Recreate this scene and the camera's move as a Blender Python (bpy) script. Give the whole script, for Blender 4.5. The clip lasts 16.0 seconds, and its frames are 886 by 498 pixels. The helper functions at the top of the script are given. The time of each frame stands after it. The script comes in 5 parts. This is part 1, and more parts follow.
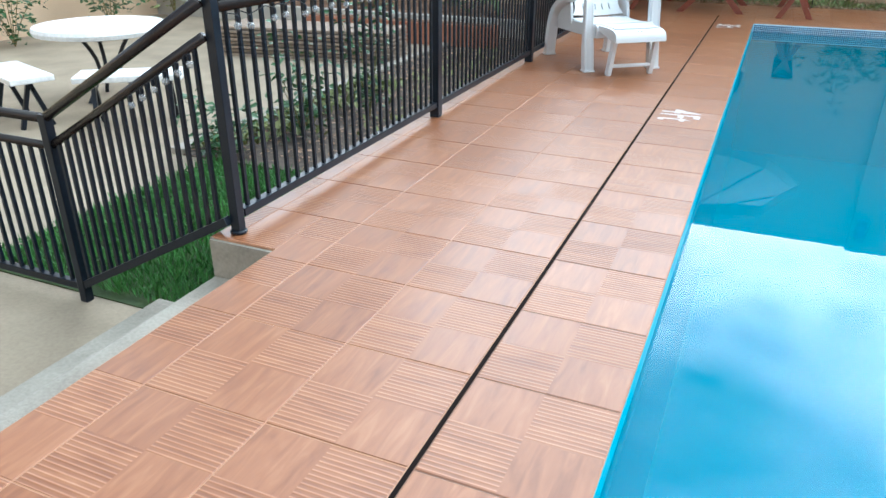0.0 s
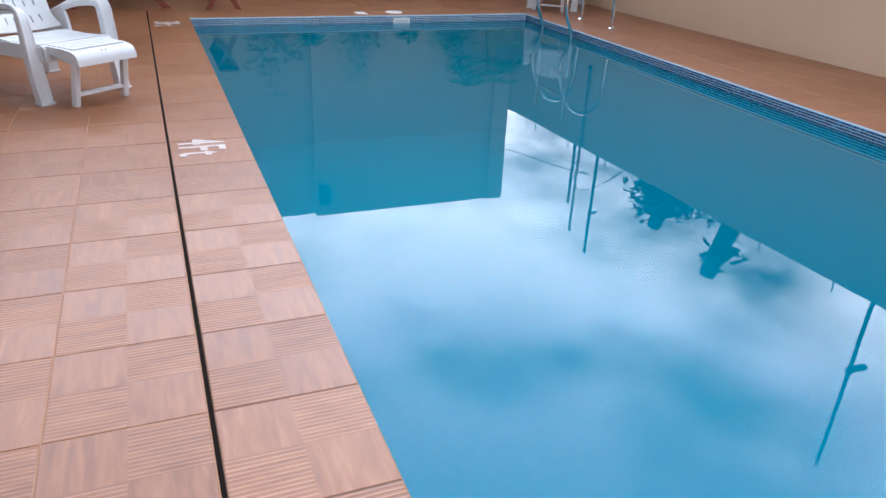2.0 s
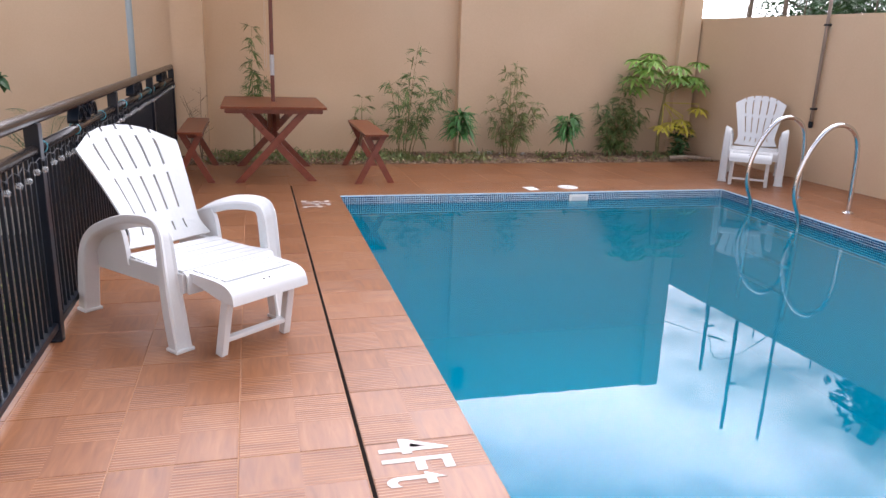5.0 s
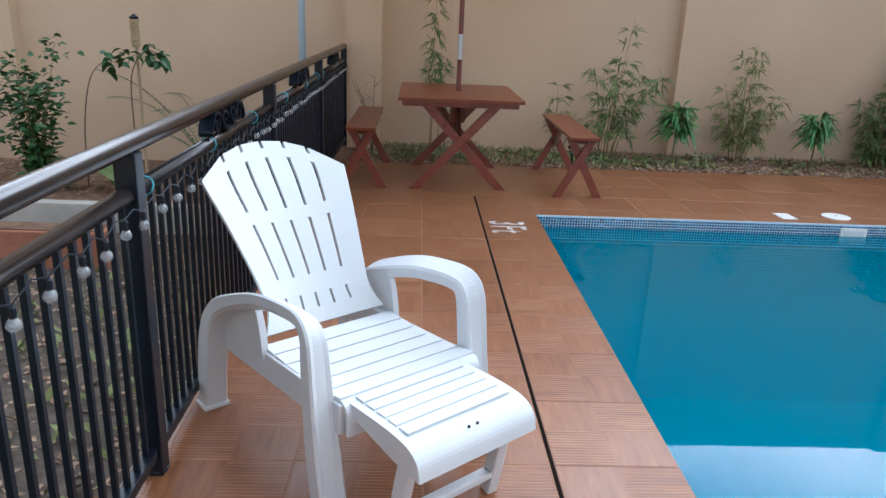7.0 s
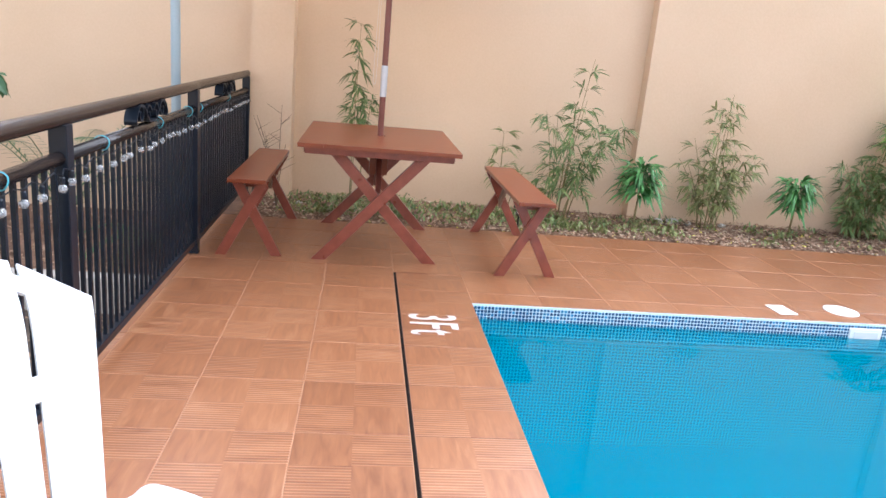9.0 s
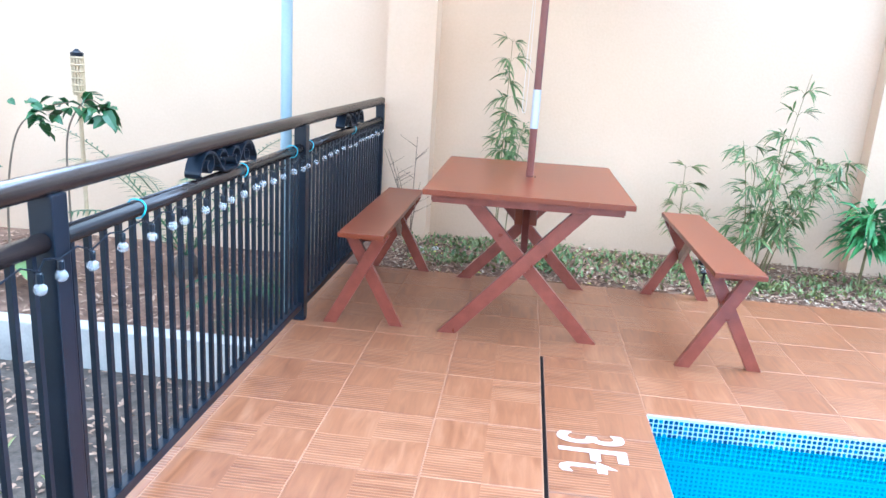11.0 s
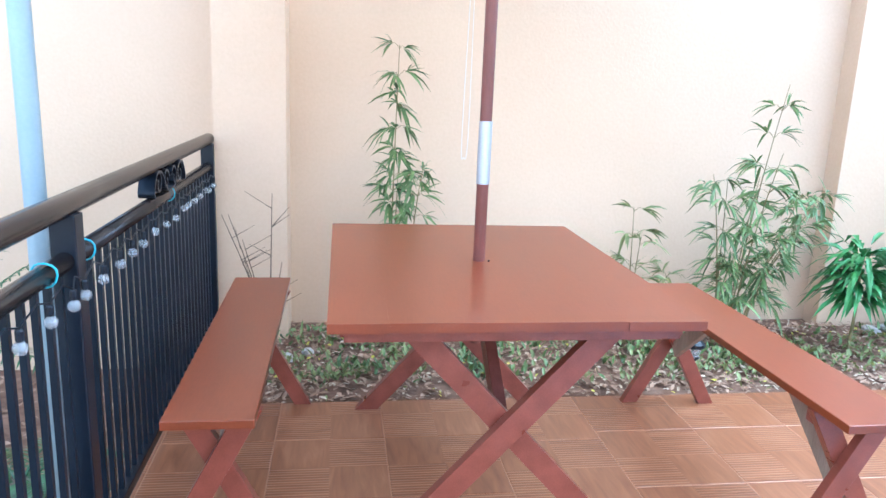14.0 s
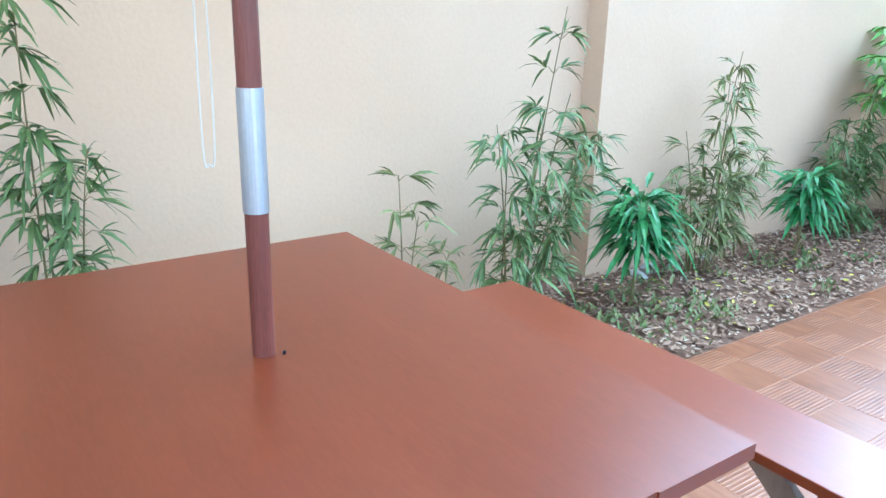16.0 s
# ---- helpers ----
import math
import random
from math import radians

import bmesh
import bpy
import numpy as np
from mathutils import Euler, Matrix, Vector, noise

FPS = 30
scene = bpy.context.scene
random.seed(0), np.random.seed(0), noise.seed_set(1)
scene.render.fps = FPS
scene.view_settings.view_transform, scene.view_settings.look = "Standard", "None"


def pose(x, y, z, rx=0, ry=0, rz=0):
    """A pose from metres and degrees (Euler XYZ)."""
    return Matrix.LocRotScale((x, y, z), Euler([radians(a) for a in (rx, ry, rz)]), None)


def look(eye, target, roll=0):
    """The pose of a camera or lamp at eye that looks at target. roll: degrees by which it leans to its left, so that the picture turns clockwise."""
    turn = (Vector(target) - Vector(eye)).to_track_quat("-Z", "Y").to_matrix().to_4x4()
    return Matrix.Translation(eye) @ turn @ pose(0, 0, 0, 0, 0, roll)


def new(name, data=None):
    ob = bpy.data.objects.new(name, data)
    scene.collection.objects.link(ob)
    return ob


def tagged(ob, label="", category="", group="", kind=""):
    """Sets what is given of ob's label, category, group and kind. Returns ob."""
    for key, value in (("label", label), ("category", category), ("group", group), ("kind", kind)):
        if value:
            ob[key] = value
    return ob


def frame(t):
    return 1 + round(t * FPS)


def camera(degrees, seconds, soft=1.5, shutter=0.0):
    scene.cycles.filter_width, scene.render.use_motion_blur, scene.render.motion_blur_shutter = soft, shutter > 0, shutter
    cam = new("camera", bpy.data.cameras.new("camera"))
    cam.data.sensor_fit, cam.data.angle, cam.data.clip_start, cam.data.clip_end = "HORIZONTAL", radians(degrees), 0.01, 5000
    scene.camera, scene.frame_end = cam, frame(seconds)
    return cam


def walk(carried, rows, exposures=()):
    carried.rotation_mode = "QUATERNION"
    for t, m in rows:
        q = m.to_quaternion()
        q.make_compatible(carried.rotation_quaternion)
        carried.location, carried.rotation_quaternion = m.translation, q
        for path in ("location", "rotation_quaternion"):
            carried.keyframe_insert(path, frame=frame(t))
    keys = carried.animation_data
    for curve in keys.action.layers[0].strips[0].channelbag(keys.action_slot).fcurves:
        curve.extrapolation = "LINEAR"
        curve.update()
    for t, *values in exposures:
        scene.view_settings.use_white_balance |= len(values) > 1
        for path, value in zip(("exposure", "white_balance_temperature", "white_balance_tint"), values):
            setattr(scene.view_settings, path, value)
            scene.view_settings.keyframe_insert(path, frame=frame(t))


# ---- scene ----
cam = camera(62.7, 16.0)
PATH = [
    (0, (0.516, 0.553, 1.181), (-0.205, 2.21, 0.324), 0.1),
    (0.5, (0.265, 0.645, 1.256), (-0.073, 2.391, 0.343), 3.3),
    (1, (0.156, 0.838, 1.248), (0.069, 2.587, 0.282), 0.1),
    (1.5, (0.036, 1.063, 1.236), (0.333, 2.745, 0.196), 1.7),
    (2, (-0.109, 1.263, 1.27), (0.578, 2.924, 0.394), 2.7),
    (2.5, (-0.214, 1.52, 1.266), (0.524, 3.27, 0.638), 2.5),
    (3, (-0.268, 1.862, 1.296), (0.389, 3.65, 0.689), 3.0),
    (3.2, (-0.304, 2.002, 1.302), (0.327, 3.816, 0.742), 2.5),
    (5.3, (-0.435, 3.331, 1.338), (0.029, 5.2, 0.799), 2.8),
    (5.5, (-0.49, 3.492, 1.336), (-0.054, 5.369, 0.8), 3.5),
    (6, (-0.477, 3.866, 1.321), (-0.223, 5.782, 0.806), 4.4),
    (6.5, (-0.444, 4.178, 1.358), (-0.267, 6.112, 0.881), 5.5),
    (7, (-0.528, 4.563, 1.344), (-0.448, 6.463, 0.725), 2.4),
    (7.5, (-0.447, 4.863, 1.316), (-0.329, 6.794, 0.809), 4.6),
    (8, (-0.436, 5.189, 1.289), (-0.237, 7.117, 0.793), 4.2),
    (8.5, (-0.433, 5.54, 1.293), (-0.109, 7.429, 0.723), 2.3),
    (9, (-0.305, 5.848, 1.301), (-0.07, 7.764, 0.779), 5.3),
    (9.5, (-0.239, 6.112, 1.349), (-0.154, 8.055, 0.882), 4.2),
    (10, (-0.222, 6.413, 1.313), (-0.226, 8.356, 0.839), 1.0),
    (10.2, (-0.22, 6.492, 1.322), (-0.253, 8.437, 0.861), 1.5),
    (12.3, (-0.333, 7.467, 1.276), (-0.688, 9.344, 0.682), 3.6),
    (12.5, (-0.353, 7.551, 1.28), (-0.694, 9.455, 0.772), 3.6),
    (13, (-0.45, 7.883, 1.288), (-0.715, 9.801, 0.787), 4.0),
    (13.5, (-0.598, 8.196, 1.305), (-0.555, 10.145, 0.858), 1.8),
    (14, (-0.652, 8.442, 1.295), (-0.37, 10.371, 0.848), 2.3),
    (14.5, (-0.643, 8.742, 1.308), (-0.209, 10.626, 0.796), 0.6),
    (15, (-0.649, 9.034, 1.28), (0.121, 10.799, 0.74), 1.3),
    (15.5, (-0.64, 9.314, 1.274), (0.377, 10.9, 0.605), 3.1),
    (16, (-0.608, 9.621, 1.287), (0.491, 11.18, 0.686), 1.4),
]
EXPOSURES = [
    (0.0, -0.18, 5300, -8), (0.3, -0.52, 5600, -2), (0.5, -0.60, 5800, 3), (1.0, -0.76, 5700, 5), (2.0, -0.68, 5600, 6), (3.0, -0.33, 5750, 8),
    (5.5, -0.26, 6100, 12), (6.5, -0.42, 5600, 4), (7.0, -0.56, 5350, 0), (7.5, -0.48, 4850, -3), (8.0, -0.38, 4900, -3), (8.5, 0.06, 5450, 4), (9.0, 0.62, 5600, 5),
    (9.5, 0.84, 5000, 0), (10.0, 1.04, 4600, -5), (12.5, 1.50, 4350, -3), (13.5, 1.28, 4350, -3), (14.0, 1.34, 4400, -4), (14.5, 1.08, 4450, -5), (15.4, 1.20, 4350, -9), (16.0, 1.04, 4250, -10),
]
walk(cam, [(t, look(eye, target, roll)) for t, eye, target, roll in PATH], EXPOSURES)

# ---- light ----
SUN_EL, SUN_ROT = radians(60), radians(112)
SUN_WAY = Vector((math.sin(SUN_ROT) * math.cos(SUN_EL), math.cos(SUN_ROT) * math.cos(SUN_EL), math.sin(SUN_EL)))
world = bpy.data.worlds.new("sky")
scene.world = world
world.use_nodes = True
wn, wl = world.node_tree.nodes, world.node_tree.links
wn.clear()
w_out = wn.new("ShaderNodeOutputWorld")
w_bg = wn.new("ShaderNodeBackground")
w_sky = wn.new("ShaderNodeTexSky")
w_sky.sky_type, w_sky.sun_disc = "NISHITA", False
w_sky.sun_elevation, w_sky.sun_rotation = SUN_EL, SUN_ROT
w_co = wn.new("ShaderNodeTexCoord")
w_map = wn.new("ShaderNodeMapping")
w_map.inputs["Scale"].default_value = (1.0, 1.0, 2.2)
w_noise = wn.new("ShaderNodeTexNoise")
w_noise.inputs["Scale"].default_value = 2.6
w_noise.inputs["Detail"].default_value = 7
w_noise.inputs["Roughness"].default_value = 0.58
w_ramp = wn.new("ShaderNodeValToRGB")
w_ramp.color_ramp.elements[0].position = 0.33
w_ramp.color_ramp.elements[1].position = 0.55
w_mix = wn.new("ShaderNodeMix")
w_mix.data_type = "RGBA"
w_dot = wn.new("ShaderNodeVectorMath")
w_dot.operation = "DOT_PRODUCT"
w_dot.inputs[1].default_value = (0.34, 0.80, 0.49)
w_pow = wn.new("ShaderNodeMapRange")
w_pow.interpolation_type = "SMOOTHSTEP"
w_pow.inputs["From Min"].default_value, w_pow.inputs["From Max"].default_value = 0.3, 1.0
w_pow.inputs["To Min"].default_value, w_pow.inputs["To Max"].default_value = 13.5, 95.0
w_cloud = wn.new("ShaderNodeVectorMath")
w_cloud.operation = "SCALE"
w_cloud.inputs[0].default_value = (1.05, 0.98, 1.02)
wl.new(w_co.outputs["Generated"], w_dot.inputs[0])
wl.new(w_dot.outputs["Value"], w_pow.inputs["Value"])
wl.new(w_pow.outputs["Result"], w_cloud.inputs["Scale"])
wl.new(w_cloud.outputs["Vector"], w_mix.inputs[7])
w_bg.inputs["Strength"].default_value = 0.145
wl.new(w_co.outputs["Generated"], w_map.inputs["Vector"])
wl.new(w_map.outputs["Vector"], w_noise.inputs["Vector"])
wl.new(w_noise.outputs["Fac"], w_ramp.inputs["Fac"])
w_sep = wn.new("ShaderNodeSeparateXYZ")
w_high = wn.new("ShaderNodeMapRange")
w_high.inputs["From Min"].default_value, w_high.inputs["From Max"].default_value = 0.50, 0.80
w_high.inputs["To Min"].default_value, w_high.inputs["To Max"].default_value = 1.0, 0.38
w_thin = wn.new("ShaderNodeMath")
w_thin.operation = "MULTIPLY"
wl.new(w_co.outputs["Generated"], w_sep.inputs[0])
wl.new(w_sep.outputs["Z"], w_high.inputs["Value"])
wl.new(w_high.outputs["Result"], w_thin.inputs[0])
wl.new(w_ramp.outputs["Color"], w_thin.inputs[1])
wl.new(w_thin.outputs[0], w_mix.inputs[0])
wl.new(w_sky.outputs["Color"], w_mix.inputs[6])
wl.new(w_mix.outputs[2], w_bg.inputs["Color"])
wl.new(w_bg.outputs["Background"], w_out.inputs["Surface"])
sun = new("sun", bpy.data.lights.new("sun", "SUN"))
sun.data.energy, sun.data.angle, sun.data.color = 1.3, radians(45), (1.0, 0.95, 0.88)
sun.matrix_basis = look(SUN_WAY * 20, (0, 0, 0))


# ---- materials ----
def mat(name, base, rough=0.5, metal=0.0, spec=0.5):
    m = bpy.data.materials.new(name)
    m.use_nodes = True
    b = m.node_tree.nodes["Principled BSDF"]
    b.inputs["Base Color"].default_value = (*base, 1)
    b.inputs["Roughness"].default_value = rough
    b.inputs["Metallic"].default_value = metal
    b.inputs["Specular IOR Level"].default_value = spec
    return m, m.node_tree.nodes, m.node_tree.links, b


def worn(name, low, high, rough=0.5, scale=6.0, bump=0.15, fine=90.0, metal=0.0, spec=0.5, stretch=(1, 1, 1), per_object=0.0, rough_var=0.12, per_island=0.0):
    """A surface whose colour varies between two tones at two scales, with fine relief."""
    m, n, l, b = mat(name, low, rough, metal, spec)
    co = n.new("ShaderNodeTexCoord")
    mp = n.new("ShaderNodeMapping")
    mp.inputs["Scale"].default_value = stretch
    l.new(co.outputs["Object"], mp.inputs["Vector"])
    big = n.new("ShaderNodeTexNoise")
    big.inputs["Scale"].default_value, big.inputs["Detail"].default_value = scale, 4
    small = n.new("ShaderNodeTexNoise")
    small.inputs["Scale"].default_value, small.inputs["Detail"].default_value = fine, 3
    l.new(mp.outputs["Vector"], big.inputs["Vector"])
    l.new(mp.outputs["Vector"], small.inputs["Vector"])
    add = n.new("ShaderNodeMath")
    add.operation = "MULTIPLY_ADD"
    add.inputs[1].default_value = 0.4
    l.new(small.outputs["Fac"], add.inputs[0])
    l.new(big.outputs["Fac"], add.inputs[2])
    val = add.outputs[0]
    if per_object or per_island:
        if per_object:
            rnd = n.new("ShaderNodeObjectInfo").outputs["Random"]
        else:
            rnd = n.new("ShaderNodeNewGeometry").outputs["Random Per Island"]
        sc = n.new("ShaderNodeMath")
        sc.operation = "MULTIPLY_ADD"
        sc.inputs[1].default_value = per_object or per_island
        l.new(rnd, sc.inputs[0])
        l.new(val, sc.inputs[2])
        val = sc.outputs[0]
    rng = n.new("ShaderNodeMapRange")
    top = 0.95 + (per_object or per_island)
    rng.inputs["From Min"].default_value, rng.inputs["From Max"].default_value = 0.45, top
    l.new(val, rng.inputs["Value"])
    mix = n.new("ShaderNodeMix")
    mix.data_type = "RGBA"
    mix.inputs[6].default_value, mix.inputs[7].default_value = (*low, 1), (*high, 1)
    l.new(rng.outputs["Result"], mix.inputs[0])
    l.new(mix.outputs[2], b.inputs["Base Color"])
    rr = n.new("ShaderNodeMapRange")
    rr.inputs["To Min"].default_value, rr.inputs["To Max"].default_value = max(0.02, rough - rough_var), min(1.0, rough + rough_var)
    l.new(big.outputs["Fac"], rr.inputs["Value"])
    l.new(rr.outputs["Result"], b.inputs["Roughness"])
    if bump:
        bp = n.new("ShaderNodeBump")
        bp.inputs["Strength"].default_value, bp.inputs["Distance"].default_value = bump, 0.004
        l.new(small.outputs["Fac"], bp.inputs["Height"])
        l.new(bp.outputs["Normal"], b.inputs["Normal"])
    return m


WALL = worn("painted_render", (0.565, 0.42, 0.280), (0.635, 0.485, 0.335), 0.75, 0.9, 0.25, 60, spec=0.2)
CONCRETE = worn("concrete", (0.20, 0.18, 0.145), (0.36, 0.33, 0.275), 0.85, 3, 0.5, 70)
PALE_CONCRETE = worn("pale_concrete", (0.38, 0.36, 0.32), (0.52, 0.50, 0.45), 0.85, 4, 0.4, 70)
GRAVEL = worn("gravelly_ground", (0.040, 0.030, 0.022), (0.13, 0.10, 0.074), 0.95, 14, 1.0, 60)
PATH_CONCRETE = worn("washed_ground", (0.22, 0.178, 0.125), (0.34, 0.28, 0.20), 0.9, 2.5, 0.5, 50)
SOIL = worn("soil", (0.105, 0.064, 0.044), (0.26, 0.165, 0.112), 0.95, 9, 1.0, 45, spec=0.1)
LITTER = worn("dry_leaf", (0.14, 0.085, 0.056), (0.50, 0.35, 0.24), 0.95, 12, 0.2, 60, per_island=0.6, spec=0.08)
BLACK = worn("black_enamel", (0.004, 0.0068, 0.012), (0.009, 0.0135, 0.022), 0.32, 5, 0.03, 120, spec=0.3)
RAIL = worn("dark_bronze_enamel", (0.011, 0.0085, 0.008), (0.022, 0.016, 0.0145), 0.21, 5, 0.02, 120, spec=0.35, rough_var=0.05)
PLASTIC = worn("white_plastic", (0.58, 0.60, 0.61), (0.66, 0.68, 0.69), 0.42, 3, 0.02, 150)
RED_WOOD = worn("red_brown_painted_wood", (0.150, 0.036, 0.019), (0.23, 0.062, 0.036), 0.32, 2.5, 0.12, 40, stretch=(6, 0.7, 6))
RED_TOP = worn("red_brown_varnished_board", (0.140, 0.029, 0.008), (0.195, 0.045, 0.014), 0.32, 1.6, 0.0, 60, stretch=(3, 0.5, 3), rough_var=0.03)
BARE_WOOD = worn("weathered_wood", (0.20, 0.15, 0.11), (0.36, 0.29, 0.22), 0.7, 3, 0.3, 40, stretch=(8, 8, 1))
POLE_WOOD = worn("dark_red_wooden_pole", (0.11, 0.032, 0.022), (0.19, 0.06, 0.042), 0.4, 4, 0.1, 60, stretch=(6, 6, 0.8))
STEEL = mat("polished_steel", (0.66, 0.67, 0.69), 0.18, 1.0)[0]
CHROME = worn("brushed_silver_sleeve", (0.46, 0.49, 0.53), (0.58, 0.61, 0.65), 0.38, 8, 0.03, 120, metal=0.8)
PVC = worn("pale_blue_pipe", (0.27, 0.345, 0.375), (0.34, 0.415, 0.445), 0.4, 3, 0.02, 90)
MARKING = worn("white_marking_paint", (0.43, 0.37, 0.34), (0.66, 0.60, 0.57), 0.6, 14, 0.1, 60)
WHITE_LID = worn("white_lid", (0.72, 0.72, 0.70), (0.84, 0.84, 0.82), 0.45, 5, 0.05, 80)
MOSAIC_GROUT = worn("pale_blue_grout", (0.42, 0.56, 0.66), (0.52, 0.65, 0.73), 0.8, 8, 0.2, 60)
GROUT = worn("tile_grout", (0.30, 0.155, 0.085), (0.40, 0.225, 0.135), 0.85, 8, 0.2, 60)
COPING_GROUT = worn("dark_grout", (0.11, 0.055, 0.034), (0.17, 0.09, 0.058), 0.9, 8, 0.2, 60)
DARK_GAP = mat("sealant_and_hole_black", (0.010, 0.007, 0.006), 0.95, 0.0, 0.05)[0]
LEAF = worn("leaf_green", (0.058, 0.102, 0.024), (0.19, 0.265, 0.08), 0.45, 8, 0.05, 40, per_island=0.5)
LEAF_DARK = worn("leaf_dark_green", (0.015, 0.055, 0.014), (0.05, 0.13, 0.035), 0.4, 8, 0.05, 40, per_island=0.5)
LEAF_BRIGHT = worn("leaf_bright_green", (0.03, 0.12, 0.025), (0.10, 0.27, 0.07), 0.4, 8, 0.05, 40, per_island=0.5)
LEAF_PALE = worn("leaf_olive", (0.10, 0.13, 0.035), (0.27, 0.29, 0.10), 0.5, 8, 0.05, 40, per_island=0.6)
LEAF_YELLOW = worn("leaf_yellow", (0.42, 0.38, 0.03), (0.66, 0.58, 0.08), 0.5, 8, 0.05, 40, per_island=0.4)
PAPAYA = worn("papaya_leaf", (0.09, 0.23, 0.028), (0.31, 0.48, 0.09), 0.45, 8, 0.05, 40, per_island=0.5)
DRY_PALE = worn("bleached_leaf", (0.34, 0.26, 0.17), (0.60, 0.50, 0.37), 0.95, 12, 0.2, 60, per_island=0.5, spec=0.08)
STEM = worn("stem", (0.12, 0.10, 0.035), (0.26, 0.22, 0.09), 0.6, 12, 0.2, 60)
TWIG = worn("dry_twig", (0.10, 0.07, 0.045), (0.20, 0.15, 0.10), 0.8, 12, 0.2, 60)
GRASS = worn("grass_blade", (0.02, 0.09, 0.012), (0.07, 0.22, 0.03), 0.5, 8, 0.05, 40, per_island=0.5)
BAMBOO = worn("split_bamboo", (0.36, 0.26, 0.14), (0.55, 0.43, 0.26), 0.6, 8, 0.2, 60)
CANVAS = worn("beige_canvas", (0.46, 0.385, 0.30), (0.56, 0.48, 0.385), 0.9, 3, 0.3, 150)
c_n, c_l = CANVAS.node_tree.nodes, CANVAS.node_tree.links
c_mix, c_tr = c_n.new("ShaderNodeMixShader"), c_n.new("ShaderNodeBsdfTranslucent")
c_tr.inputs["Color"].default_value = (0.90, 0.80, 0.68, 1)
c_mix.inputs[0].default_value = 0.68
c_l.new(c_n["Principled BSDF"].outputs[0], c_mix.inputs[1])
c_l.new(c_tr.outputs[0], c_mix.inputs[2])
c_l.new(c_mix.outputs[0], c_n["Material Output"].inputs["Surface"])
CONDUIT = worn("weathered_conduit", (0.20, 0.15, 0.12), (0.34, 0.27, 0.22), 0.45, 5, 0.1, 60, stretch=(4, 4, 0.6))
CORD = mat("cotton_cord", (0.62, 0.58, 0.50), 0.8)[0]
CABLE = mat("pale_blue_tie", (0.10, 0.42, 0.52), 0.5)[0]
BULB = mat("clear_bulb", (0.40, 0.42, 0.43), 0.05)[0]
BULB.node_tree.nodes["Principled BSDF"].inputs["Alpha"].default_value = 0.45
STONE_TABLE = worn("granite_wash", (0.60, 0.60, 0.59), (0.78, 0.78, 0.77), 0.6, 30, 0.1, 120)
TERRACOTTA = worn("terracotta_edging", (0.28, 0.11, 0.06), (0.42, 0.19, 0.11), 0.8, 5, 0.3, 60)
ROOF = worn("weathered_roof_sheet", (0.22, 0.20, 0.18), (0.36, 0.34, 0.31), 0.7, 4, 0.2, 60)
BARK = worn("bark", (0.07, 0.055, 0.04), (0.16, 0.13, 0.10), 0.9, 8, 0.5, 40)


